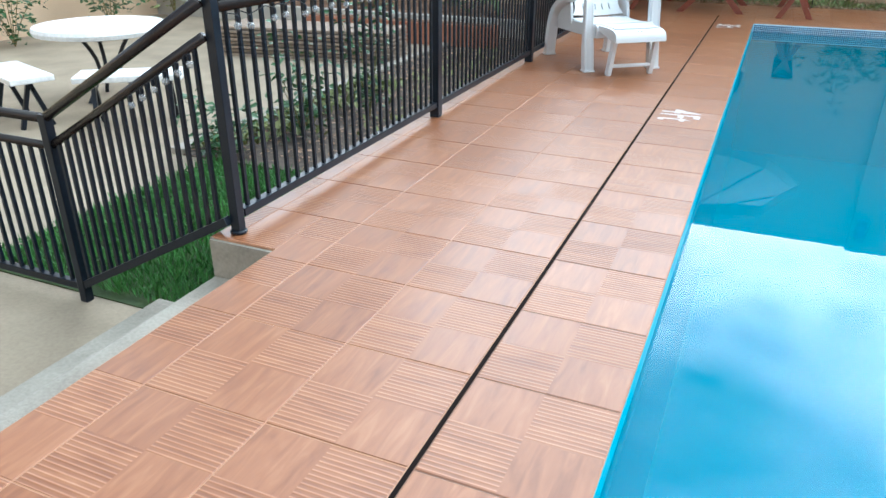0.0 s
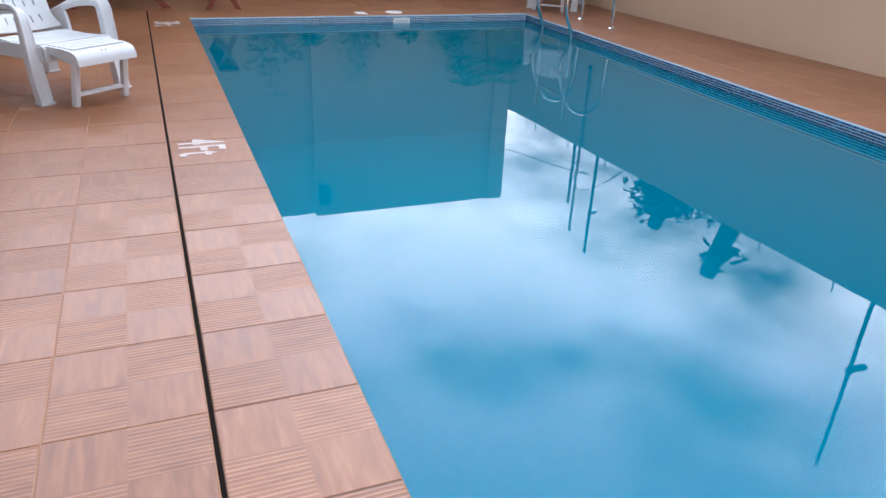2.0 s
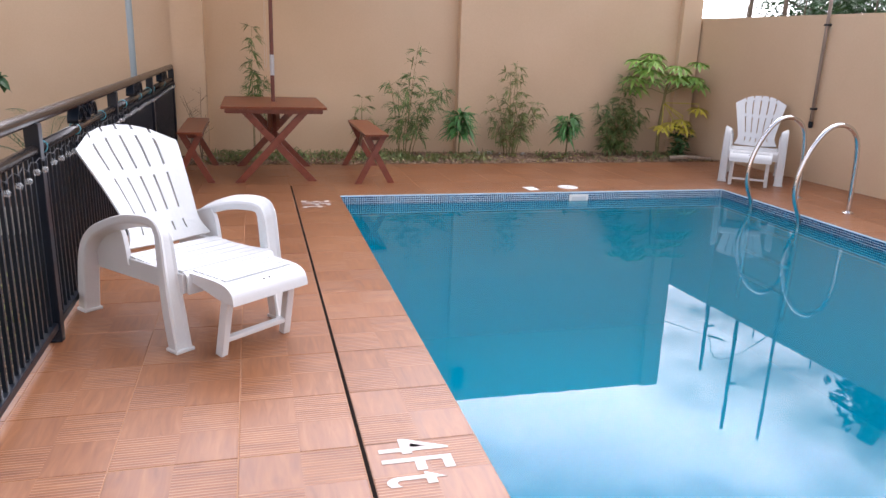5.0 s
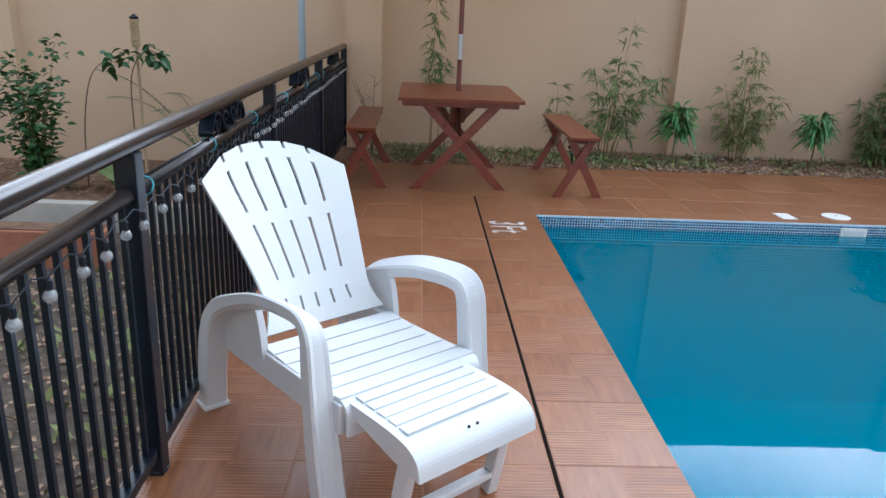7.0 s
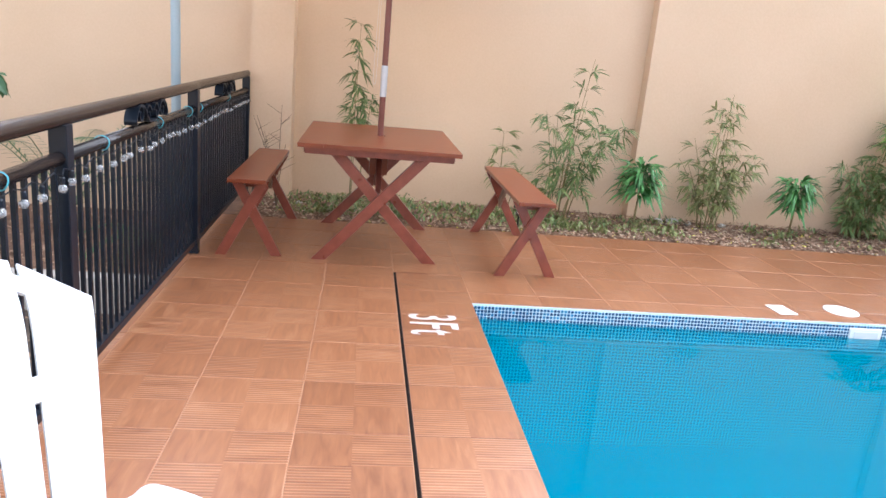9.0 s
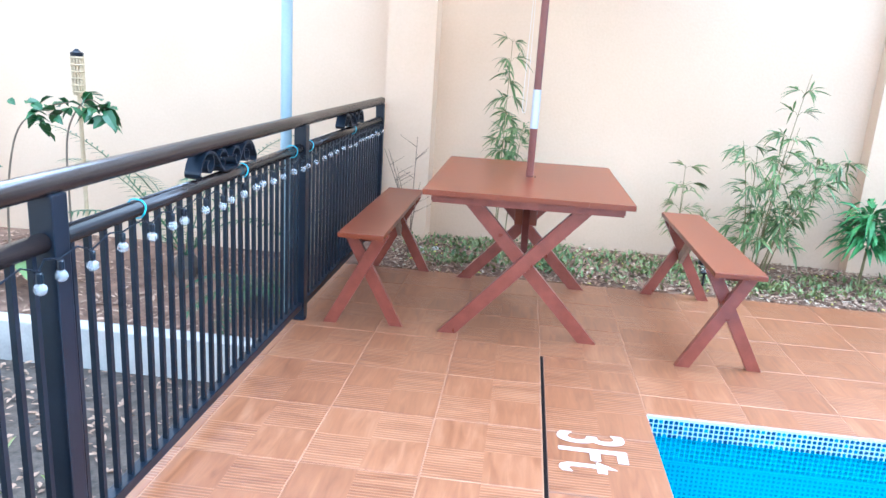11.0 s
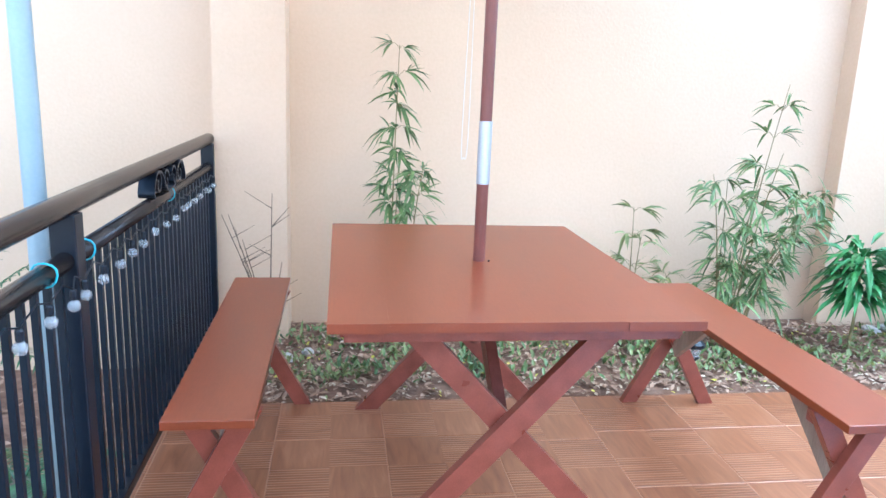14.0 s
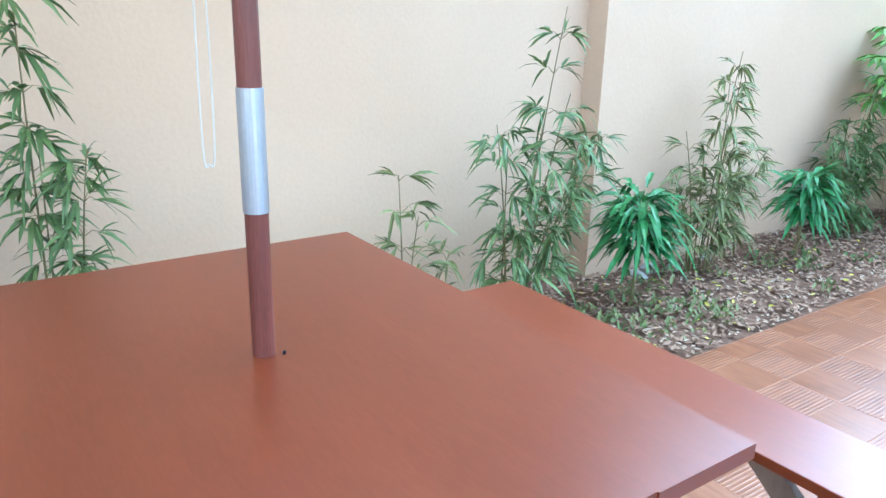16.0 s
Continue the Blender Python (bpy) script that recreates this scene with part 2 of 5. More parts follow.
def tile_material():
    """Basket-weave floor tile: two quarters ribbed along x, two with upright wood grain."""
    m, n, l, b = mat("terracotta_wood_tile", (0.3, 0.14, 0.08), 0.34)
    co = n.new("ShaderNodeTexCoord")
    sep = n.new("ShaderNodeSeparateXYZ")
    l.new(co.outputs["Object"], sep.inputs[0])

    def op(kind, a, c=None, d=None):
        x = n.new("ShaderNodeMath")
        x.operation = kind
        for i, v in enumerate((a, c, d)):
            if v is None:
                continue
            if isinstance(v, (int, float)):
                x.inputs[i].default_value = v
            else:
                l.new(v, x.inputs[i])
        return x.outputs[0]

    quarter = op("GREATER_THAN", op("MULTIPLY", sep.outputs["X"], sep.outputs["Y"]), 0.0)
    rnd = n.new("ShaderNodeObjectInfo").outputs["Random"]
    rib = op("SINE", op("MULTIPLY", sep.outputs["Y"], 2 * math.pi / 0.0155))
    rib = op("POWER", op("MULTIPLY_ADD", rib, 0.5, 0.5), 3.0)
    shift = n.new("ShaderNodeCombineXYZ")
    l.new(op("MULTIPLY", rnd, 40.0), shift.inputs["Z"])
    along = n.new("ShaderNodeMapping")
    along.inputs["Scale"].default_value = (34, 5, 1)
    across = n.new("ShaderNodeMapping")
    across.inputs["Scale"].default_value = (5, 34, 1)
    for mp in (along, across):
        l.new(co.outputs["Object"], mp.inputs["Vector"])
        l.new(shift.outputs[0], mp.inputs["Location"])
    g1 = n.new("ShaderNodeTexNoise")
    g2 = n.new("ShaderNodeTexNoise")
    for g, mp in ((g1, along), (g2, across)):
        g.inputs["Scale"].default_value, g.inputs["Detail"].default_value = 1.0, 5
        g.inputs["Distortion"].default_value = 0.6
        l.new(mp.outputs["Vector"], g.inputs["Vector"])
    gm = n.new("ShaderNodeMix")
    l.new(quarter, gm.inputs[0])
    l.new(g1.outputs["Fac"], gm.inputs[2])
    l.new(g2.outputs["Fac"], gm.inputs[3])
    grain = gm.outputs[0]
    ribs = op("MULTIPLY", rib, quarter)
    tone = op("MULTIPLY_ADD", rnd, 0.12, op("MULTIPLY_ADD", grain, 0.75, op("MULTIPLY", quarter, 0.03)))
    tone = op("MULTIPLY_ADD", op("MULTIPLY", op("SUBTRACT", rib, 0.36), quarter), 0.29, tone)
    ramp = n.new("ShaderNodeValToRGB")
    e = ramp.color_ramp.elements
    e[0].position, e[0].color = 0.18, (0.145, 0.051, 0.020, 1)
    e[1].position, e[1].color = 0.95, (0.430, 0.228, 0.120, 1)
    mid = e.new(0.5)
    mid.color = (0.258, 0.107, 0.046, 1)
    l.new(tone, ramp.inputs["Fac"])
    l.new(ramp.outputs["Color"], b.inputs["Base Color"])
    rr = n.new("ShaderNodeMapRange")
    rr.inputs["To Min"].default_value, rr.inputs["To Max"].default_value = 0.25, 0.44
    l.new(grain, rr.inputs["Value"])
    l.new(rr.outputs["Result"], b.inputs["Roughness"])
    bp = n.new("ShaderNodeBump")
    bp.inputs["Strength"].default_value, bp.inputs["Distance"].default_value = 0.4, 0.0018
    l.new(op("MULTIPLY_ADD", grain, 0.35, ribs), bp.inputs["Height"])
    l.new(bp.outputs["Normal"], b.inputs["Normal"])
    return m


def mosaic_material():
    """Dark blue glass tesserae, with now and then a lighter one."""
    m, n, l, b = mat("glass_mosaic", (0.1, 0.3, 0.5), 0.15)
    geo = n.new("ShaderNodeNewGeometry")
    oi = n.new("ShaderNodeObjectInfo")
    add = n.new("ShaderNodeMath")
    add.operation = "ADD"
    l.new(geo.outputs["Random Per Island"], add.inputs[0])
    l.new(oi.outputs["Random"], add.inputs[1])
    fr = n.new("ShaderNodeMath")
    fr.operation = "FRACT"
    l.new(add.outputs[0], fr.inputs[0])
    ramp = n.new("ShaderNodeValToRGB")
    e = ramp.color_ramp.elements
    e[0].position, e[0].color = 0.0, (0.008, 0.035, 0.10, 1)
    e[1].position, e[1].color = 0.75, (0.016, 0.085, 0.20, 1)
    x = e.new(1.0)
    x.color = (0.08, 0.30, 0.48, 1)
    l.new(fr.outputs[0], ramp.inputs["Fac"])
    l.new(ramp.outputs["Color"], b.inputs["Base Color"])
    return m


def water_material():
    m = bpy.data.materials.new("pool_water")
    m.use_nodes = True
    n, l = m.node_tree.nodes, m.node_tree.links
    n.clear()
    out = n.new("ShaderNodeOutputMaterial")
    mix = n.new("ShaderNodeMixShader")
    tr = n.new("ShaderNodeBsdfTransparent")
    tr.inputs["Color"].default_value = (0.55, 0.95, 1.0, 1)
    gl = n.new("ShaderNodeBsdfGlossy")
    gl.inputs["Roughness"].default_value = 0.0
    fr = n.new("ShaderNodeFresnel")
    fr.inputs["IOR"].default_value = 1.29
    co = n.new("ShaderNodeTexCoord")
    nz = n.new("ShaderNodeTexNoise")
    nz.inputs["Scale"].default_value, nz.inputs["Detail"].default_value = 1.6, 1
    bp = n.new("ShaderNodeBump")
    bp.inputs["Strength"].default_value, bp.inputs["Distance"].default_value = 0.035, 0.01
    l.new(co.outputs["Object"], nz.inputs["Vector"])
    l.new(nz.outputs["Fac"], bp.inputs["Height"])
    l.new(bp.outputs["Normal"], gl.inputs["Normal"])
    murk = n.new("ShaderNodeBsdfDiffuse")
    murk.inputs["Color"].default_value = (0.002, 0.192, 0.290, 1)
    body = n.new("ShaderNodeMixShader")
    body.inputs[0].default_value = 0.50
    l.new(tr.outputs[0], body.inputs[1])
    l.new(murk.outputs[0], body.inputs[2])
    l.new(fr.outputs[0], mix.inputs[0])
    l.new(body.outputs[0], mix.inputs[1])
    l.new(gl.outputs[0], mix.inputs[2])
    l.new(mix.outputs[0], out.inputs["Surface"])
    return m


def basin_material(name, light, dark):
    """Turquoise pool mosaic with a darker dot in each tile, unevenly clouded."""
    m, n, l, b = mat(name, light, 0.35)
    co = n.new("ShaderNodeTexCoord")
    vor = n.new("ShaderNodeTexVoronoi")
    vor.voronoi_dimensions = "2D"
    flat_sep, flat = n.new("ShaderNodeSeparateXYZ"), n.new("ShaderNodeCombineXYZ")
    l.new(co.outputs["Object"], flat_sep.inputs[0])
    l.new(flat_sep.outputs["X"], flat.inputs["X"])
    l.new(flat_sep.outputs["Z"], flat.inputs["Y"])
    vor.distance, vor.inputs["Scale"].default_value, vor.inputs["Randomness"].default_value = "CHEBYCHEV", 1 / 0.0195, 0.0
    dot = n.new("ShaderNodeMath")
    dot.operation = "LESS_THAN"
    dot.inputs[1].default_value = 0.30
    chk = n.new("ShaderNodeMix")
    chk.data_type = "RGBA"
    chk.inputs[6].default_value, chk.inputs[7].default_value = (*light, 1), (*dark, 1)
    l.new(vor.outputs["Distance"], dot.inputs[0])
    l.new(dot.outputs[0], chk.inputs[0])
    big = n.new("ShaderNodeTexNoise")
    big.inputs["Scale"].default_value = 1.5
    l.new(flat.outputs[0], vor.inputs["Vector"])
    l.new(co.outputs["Object"], big.inputs["Vector"])
    mix = n.new("ShaderNodeMix")
    mix.data_type = "RGBA"
    mix.inputs[6].default_value = (0.009, 0.40, 0.53, 1)
    fade = n.new("ShaderNodeMapRange")
    fade.inputs["To Min"].default_value, fade.inputs["To Max"].default_value = 0.75, 1.0
    l.new(big.outputs["Fac"], fade.inputs["Value"])
    l.new(fade.outputs["Result"], mix.inputs[0])
    l.new(chk.outputs[2], mix.inputs[7])
    l.new(mix.outputs[2], b.inputs["Base Color"])
    return m


POOL_IN = basin_material("pool_blue_tile", (0.010, 0.40, 0.53), (0.008, 0.37, 0.50))
POOL_MOSAIC = basin_material("pool_mosaic_wall", (0.09, 0.58, 0.66), (0.002, 0.09, 0.20))
TILE, MOSAIC, WATER = tile_material(), mosaic_material(), water_material()
MOSAIC_PALE = worn("pale_mosaic", (0.56, 0.71, 0.80), (0.68, 0.79, 0.85), 0.2, 20, 0.02, 60)


# ---- mesh helpers ----
def mesh_of(bm, material, name="mesh", smooth=False):
    bmesh.ops.recalc_face_normals(bm, faces=bm.faces[:])
    me = bpy.data.meshes.new(name)
    bm.to_mesh(me)
    bm.free()
    me.materials.append(material)
    if smooth:
        me.shade_smooth()
    return me


def part(name, bm, material, parent=None, label="", smooth=False):
    """Links a bmesh as one mesh object, under a thing or a part if one is given."""
    ob = new(name, mesh_of(bm, material, name, smooth))
    if parent is not None:
        ob.parent = parent
    return tagged(ob, label) if label else ob


def surface(name, bm, material):
    """An open sheet that faces up."""
    for f in bm.faces:
        f.normal_update()
        if f.normal.z < 0:
            f.normal_flip()
    me = bpy.data.meshes.new(name)
    bm.to_mesh(me)
    bm.free()
    me.materials.append(material)
    return new(name, me)


def piece(name, me, parent, m):
    ob = new(name, me)
    ob.parent = parent
    ob.matrix_basis = m
    return ob


def thing(name, label, category, m=Matrix(), group="", kind=""):
    ob = new(name)
    ob.empty_display_size = 0.05
    ob.matrix_basis = m
    return tagged(ob, label, category, group, kind)


def box(x0, x1, y0, y1, z0, z1, bevel=0.0, bm=None):
    b = bmesh.new()
    bmesh.ops.create_cube(b, size=1.0)
    for v in b.verts:
        v.co = Vector((x0 + (v.co.x + 0.5) * (x1 - x0), y0 + (v.co.y + 0.5) * (y1 - y0), z0 + (v.co.z + 0.5) * (z1 - z0)))
    if bevel:
        bmesh.ops.bevel(b, geom=b.edges[:], offset=bevel, segments=2, affect="EDGES", profile=0.6)
    return join(bm, b)


def join(bm, b):
    if bm is None:
        return b
    me = bpy.data.meshes.new("temporary")
    b.to_mesh(me)
    b.free()
    bm.from_mesh(me)
    bpy.data.meshes.remove(me)
    return bm


def turned(bm, m):
    bmesh.ops.transform(bm, matrix=m, verts=bm.verts[:])
    return bm


def bar(a, b, w, d, bevel=0.0, up=(0, 0, 1), bm=None, ends=None):
    """A rectangular bar from a to b, w wide and d deep."""
    a, b = Vector(a), Vector(b)
    z = (b - a).normalized()
    x = Vector(up).cross(z)
    if x.length < 1e-4:
        x = Vector((1, 0, 0))
    x.normalize()
    y = z.cross(x)
    m = Matrix((x, y, z)).transposed().to_4x4()
    m.translation = a
    t = box(-w / 2, w / 2, -d / 2, d / 2, 0, (b - a).length, bevel)
    return join(bm, turned(t, m))


def tube(points, radius, sides=8, bm=None, taper=None):
    """A round tube along a line of points; taper gives the radius at the far end."""
    b = bmesh.new()
    pts = [Vector(p) for p in points]
    rings = []
    side = None
    for i, p in enumerate(pts):
        d = (pts[min(i + 1, len(pts) - 1)] - pts[max(i - 1, 0)]).normalized()
        if side is None:
            side = d.orthogonal().normalized()
        side = (side - side.dot(d) * d).normalized()
        up = d.cross(side)
        r = radius if taper is None else radius + (taper - radius) * i / (len(pts) - 1)
        rings.append([b.verts.new(p + r * (math.cos(2 * math.pi * k / sides) * side + math.sin(2 * math.pi * k / sides) * up)) for k in range(sides)])
    for r0, r1 in zip(rings, rings[1:]):
        for k in range(sides):
            b.faces.new((r0[k], r0[(k + 1) % sides], r1[(k + 1) % sides], r1[k]))
    b.faces.new(rings[0][::-1])
    b.faces.new(rings[-1])
    return join(bm, b)


def lathe(profile, sides=24, bm=None):
    """A solid of revolution about z from (radius, height) pairs."""
    b = bmesh.new()
    rings = [[b.verts.new((r * math.cos(2 * math.pi * k / sides), r * math.sin(2 * math.pi * k / sides), z)) for k in range(sides)] for r, z in profile]
    for r0, r1 in zip(rings, rings[1:]):
        for k in range(sides):
            b.faces.new((r0[k], r0[(k + 1) % sides], r1[(k + 1) % sides], r1[k]))
    b.faces.new(rings[0][::-1])
    b.faces.new(rings[-1])
    return join(bm, b)


def slab(outline, thick, bm=None, bevel=0.0):
    """A flat outline in the y-z plane, given thickness along x (centred)."""
    b = bmesh.new()
    v0 = [b.verts.new((-thick / 2, y, z)) for y, z in outline]
    v1 = [b.verts.new((thick / 2, y, z)) for y, z in outline]
    b.faces.new(v0[::-1])
    b.faces.new(v1)
    n = len(outline)
    for i in range(n):
        b.faces.new((v0[i], v0[(i + 1) % n], v1[(i + 1) % n], v1[i]))
    if bevel:
        bmesh.ops.bevel(b, geom=[e for e in b.edges if abs(e.verts[0].co.x - e.verts[1].co.x) < 1e-6], offset=bevel, segments=2, affect="EDGES", profile=0.6)
    return join(bm, b)


def smooth_line(pts, n=8):
    """Catmull-Rom through points of any dimension."""
    out = []
    p = [pts[0], *pts, pts[-1]]
    for i in range(1, len(p) - 2):
        for k in range(n):
            t = k / n
            out.append(tuple(0.5 * (2 * b + (c - a) * t + (2 * a - 5 * b + 4 * c - d) * t * t + (3 * b - a - 3 * c + d) * t ** 3) for a, b, c, d in zip(p[i - 1], p[i], p[i + 1], p[i + 2])))
    out.append(tuple(pts[-1]))
    return out


def ribbon_outline(line, width):
    """The closed outline of a strip of that width along a line in a plane."""
    left, right = [], []
    for i, (y, z) in enumerate(line):
        a, b = line[max(i - 1, 0)], line[min(i + 1, len(line) - 1)]
        dy, dz = b[0] - a[0], b[1] - a[1]
        k = math.hypot(dy, dz) or 1
        w = width(i / (len(line) - 1)) if callable(width) else width
        left.append((y - dz / k * w / 2, z + dy / k * w / 2))
        right.append((y + dz / k * w / 2, z - dy / k * w / 2))
    return left + right[::-1]


class Leaves:
    """Collects many leaf blades into one mesh."""

    def __init__(self):
        self.v, self.f = [], []

    def blade(self, base, way, length, width, droop=0.25, roll=0.0, fold=0.15):
        base, way = Vector(base), Vector(way).normalized()
        side = way.cross(Vector((0, 0, 1)))
        if side.length < 1e-3:
            side = Vector((1, 0, 0))
        side.normalize()
        nrm = side.cross(way)
        side = (side * math.cos(roll) + nrm * math.sin(roll)).normalized()
        nrm = side.cross(way)
        k = len(self.v)
        for t, w in ((0.0, 0.12), (0.3, 0.9), (0.65, 0.8), (1.0, 0.02)):
            c = base + way * (length * t) - Vector((0, 0, 1)) * (droop * length * t * t)
            self.v += [tuple(c - side * (width * w / 2) + nrm * (fold * width * w)), tuple(c), tuple(c + side * (width * w / 2) + nrm * (fold * width * w))]
        for i in range(3):
            a = k + 3 * i
            self.f += [(a, a + 1, a + 4, a + 3), (a + 1, a + 2, a + 5, a + 4)]

    def link(self, name, material, parent=None, label=""):
        me = bpy.data.meshes.new(name)
        me.from_pydata(self.v, [], self.f)
        me.materials.append(material)
        ob = new(name, me)
        if parent is not None:
            ob.parent = parent
        return tagged(ob, label) if label else ob


def around(rng, up=0.3):
    a = rng.uniform(0, 2 * math.pi)
    return Vector((math.cos(a), math.sin(a), up))


# ---- the setting ----
FENCE_X, POOL_L, POOL_R, POOL_N, POOL_F = -1.28, 0.335, 4.27, -1.0, 9.55
BED_Y, WALL_Y, GARDEN_Z, BED_SOIL = 11.24, 12.32, -0.5, -0.28


def setting(name, bm, material, label, category):
    return tagged(part(name, bm, material), label, category, kind="structure")


ground = setting("ground", box(-400, 400, -400, 400, -2.2, -2.0), PATH_CONCRETE, "bare level ground around the walled pool yard", "ground")
setting("garden_ground", box(-9.0, -1.36, -4.0, WALL_Y, -2.0, GARDEN_Z), PATH_CONCRETE, "washed pale concrete of the lower garden", "ground")
bm = box(-1.36, POOL_L, 2.58, BED_Y, -0.8, -0.0020)
floor_1 = setting("floor_1", bm, GROUT, "raised terracotta tiled walkway beside the pool", "floor")
bm = box(-1.06, POOL_L, -4.0, 2.58, -0.8, -0.0020)
box(POOL_L, 6.5, -4.0, POOL_N, -2.0, -0.007, bm=bm)
floor_2 = setting("floor_2", bm, GROUT, "terracotta tiled walkway at the top of the steps", "floor")
bm = box(POOL_L, 4.27, POOL_F, BED_Y, -2.0, -0.0020)
floor_3 = setting("floor_3", bm, GROUT, "terracotta tiled deck behind the pool", "floor")
floor_4 = setting("floor_4", box(POOL_R, 6.5, POOL_N, BED_Y, -2.0, -0.0025), GROUT, "terracotta tiled walkway between pool and boundary wall", "floor")
setting("joint", box(-0.0785, -0.0655, -4.0, 10.03, -0.006, -0.0012), DARK_GAP, "dark sealed expansion gap along the coping", "joint")
setting("coping_bed", box(-0.0655, 0.333, -4.0, 10.03, -0.0062, -0.0015), COPING_GROUT, "dark brown grout between the coping tiles", "joint")
setting("deck_edge", box(-1.364, -1.35, 2.576, BED_Y, -0.8, -0.004), CONCRETE, "bare concrete side of the raised deck", "deck edge")
setting("deck_end", box(-1.36, -1.06, 2.565, 2.579, -0.8, -0.010), CONCRETE, "rough concrete end face of the deck", "deck edge")
for i, (x0, z1) in enumerate(((-1.36, -0.17), (-1.68, -0.34))):
    setting("step", box(x0, x0 + 0.32, -4.0, 2.57 - 0.01 * i, -0.8, z1, 0.008), CONCRETE, "worn grey concrete step down to the garden", "step")

bm = box(POOL_L, POOL_R, POOL_N, POOL_F, -1.6, -1.45)
box(POOL_L - 0.1, POOL_L + 0.003, POOL_N, POOL_F, -1.6, -0.20, bm=bm)
box(POOL_R - 0.003, POOL_R + 0.1, POOL_N, POOL_F, -1.6, -0.20, bm=bm)
box(POOL_L, POOL_R, POOL_N - 0.1, POOL_N + 0.003, -1.6, -0.20, bm=bm)
pool = tagged(part("pool_basin", bm, POOL_IN), "blue tiled swimming pool basin", "pool", kind="structure")
setting("pool_wall", box(POOL_L, POOL_R, POOL_F - 0.004, POOL_F + 0.1, -0.84, -0.20), POOL_MOSAIC, "blue dotted mosaic on the end wall of the pool", "pool wall")
setting("pool_wall", box(POOL_L, POOL_R, POOL_F - 0.003, POOL_F + 0.1, -1.449, -0.84), POOL_IN, "blue tiled lower end wall of the pool", "pool wall")
bm = bmesh.new()
bmesh.ops.create_grid(bm, x_segments=1, y_segments=1, size=0.5)
for v in bm.verts:
    v.co = Vector((POOL_L + (v.co.x + 0.5) * (POOL_R - POOL_L), POOL_N + (v.co.y + 0.5) * (POOL_F - POOL_N), -0.09))
tagged(surface("water", bm, WATER), "still clear blue pool water mirroring the sky", "water", kind="structure")

bm = box(-9.0, 2.14, WALL_Y, WALL_Y + 0.2, -2.0, 3.40)
wall_far = setting("wall_north", bm, WALL, "tall tan painted boundary wall behind the planting bed", "wall")
setting("wall_north_panel", box(2.14, 5.46, WALL_Y - 0.13, WALL_Y + 0.2, -2.0, 3.40), WALL, "tall tan painted wall panel standing proud of its neighbour", "wall")
setting("pillar", box(-1.25, -0.91, WALL_Y - 0.26, WALL_Y - 0.002, -0.6, 3.38), WALL, "tan rendered pillar standing proud of the wall", "pillar")
setting("pillar", box(5.16, 5.44, WALL_Y - 0.22, WALL_Y - 0.132, -0.6, 3.38), WALL, "tan rendered corner pillar of the wall", "pillar")
setting("pillar", box(-4.9, -4.55, WALL_Y - 0.15, WALL_Y - 0.002, -0.6, 3.38), WALL, "tan rendered pillar standing proud of the wall", "pillar")


def right_x(y):
    return 5.46 + (12.32 - y) * 0.055


bm = bmesh.new()
RW = 1.78
for z in (-2.0, RW):
    for d, y in ((0, 12.5), (0, -4.0), (0.2, -4.0), (0.2, 12.5)):
        bm.verts.new((right_x(y) + d, y, z))
bm.verts.ensure_lookup_table()
bm.faces.new([bm.verts[i] for i in range(4)])
bm.faces.new([bm.verts[i] for i in range(4, 8)])
for i in range(4):
    bm.faces.new((bm.verts[i], bm.verts[(i + 1) % 4], bm.verts[4 + (i + 1) % 4], bm.verts[4 + i]))
setting("wall_east", bm, WALL, "lower tan boundary wall along the pool", "wall")
setting("wall_south", box(-9.0, 6.6, -4.2, -4.0, -2.0, 2.6), WALL, "plain tan wall closing the yard", "wall")
setting("wall_west", box(-9.2, -9.0, -4.0, WALL_Y + 0.2, -2.0, 2.4), WALL, "plain tan wall closing the garden", "wall")

setting("soil_bed", box(-1.36, 5.60, BED_Y, WALL_Y, -0.8, -0.025), SOIL, "narrow bed of dark soil along the wall", "planting bed")
setting("planter_soil", box(-9.0, -1.37, 10.48, WALL_Y, -0.6, BED_SOIL), SOIL, "dark soil of the raised garden bed", "planting bed")
bm = box(-9.0, -1.37, 10.36, 10.48, -0.6, -0.25, 0.008)
setting("planter_curb", bm, PALE_CONCRETE, "pale concrete curb of the garden bed", "curb")
setting("gravel_strip", box(-3.3, -1.37, 4.51, 10.36, -0.6, GARDEN_Z + 0.012), GRAVEL, "coarse grey gravel strip beside the deck", "gravel")
bm = box(-3.42, -3.3, 4.51, 10.36, -0.6, GARDEN_Z + 0.05, 0.01)
setting("garden_edging", bm, CONCRETE, "low concrete edging of the gravel strip", "curb")


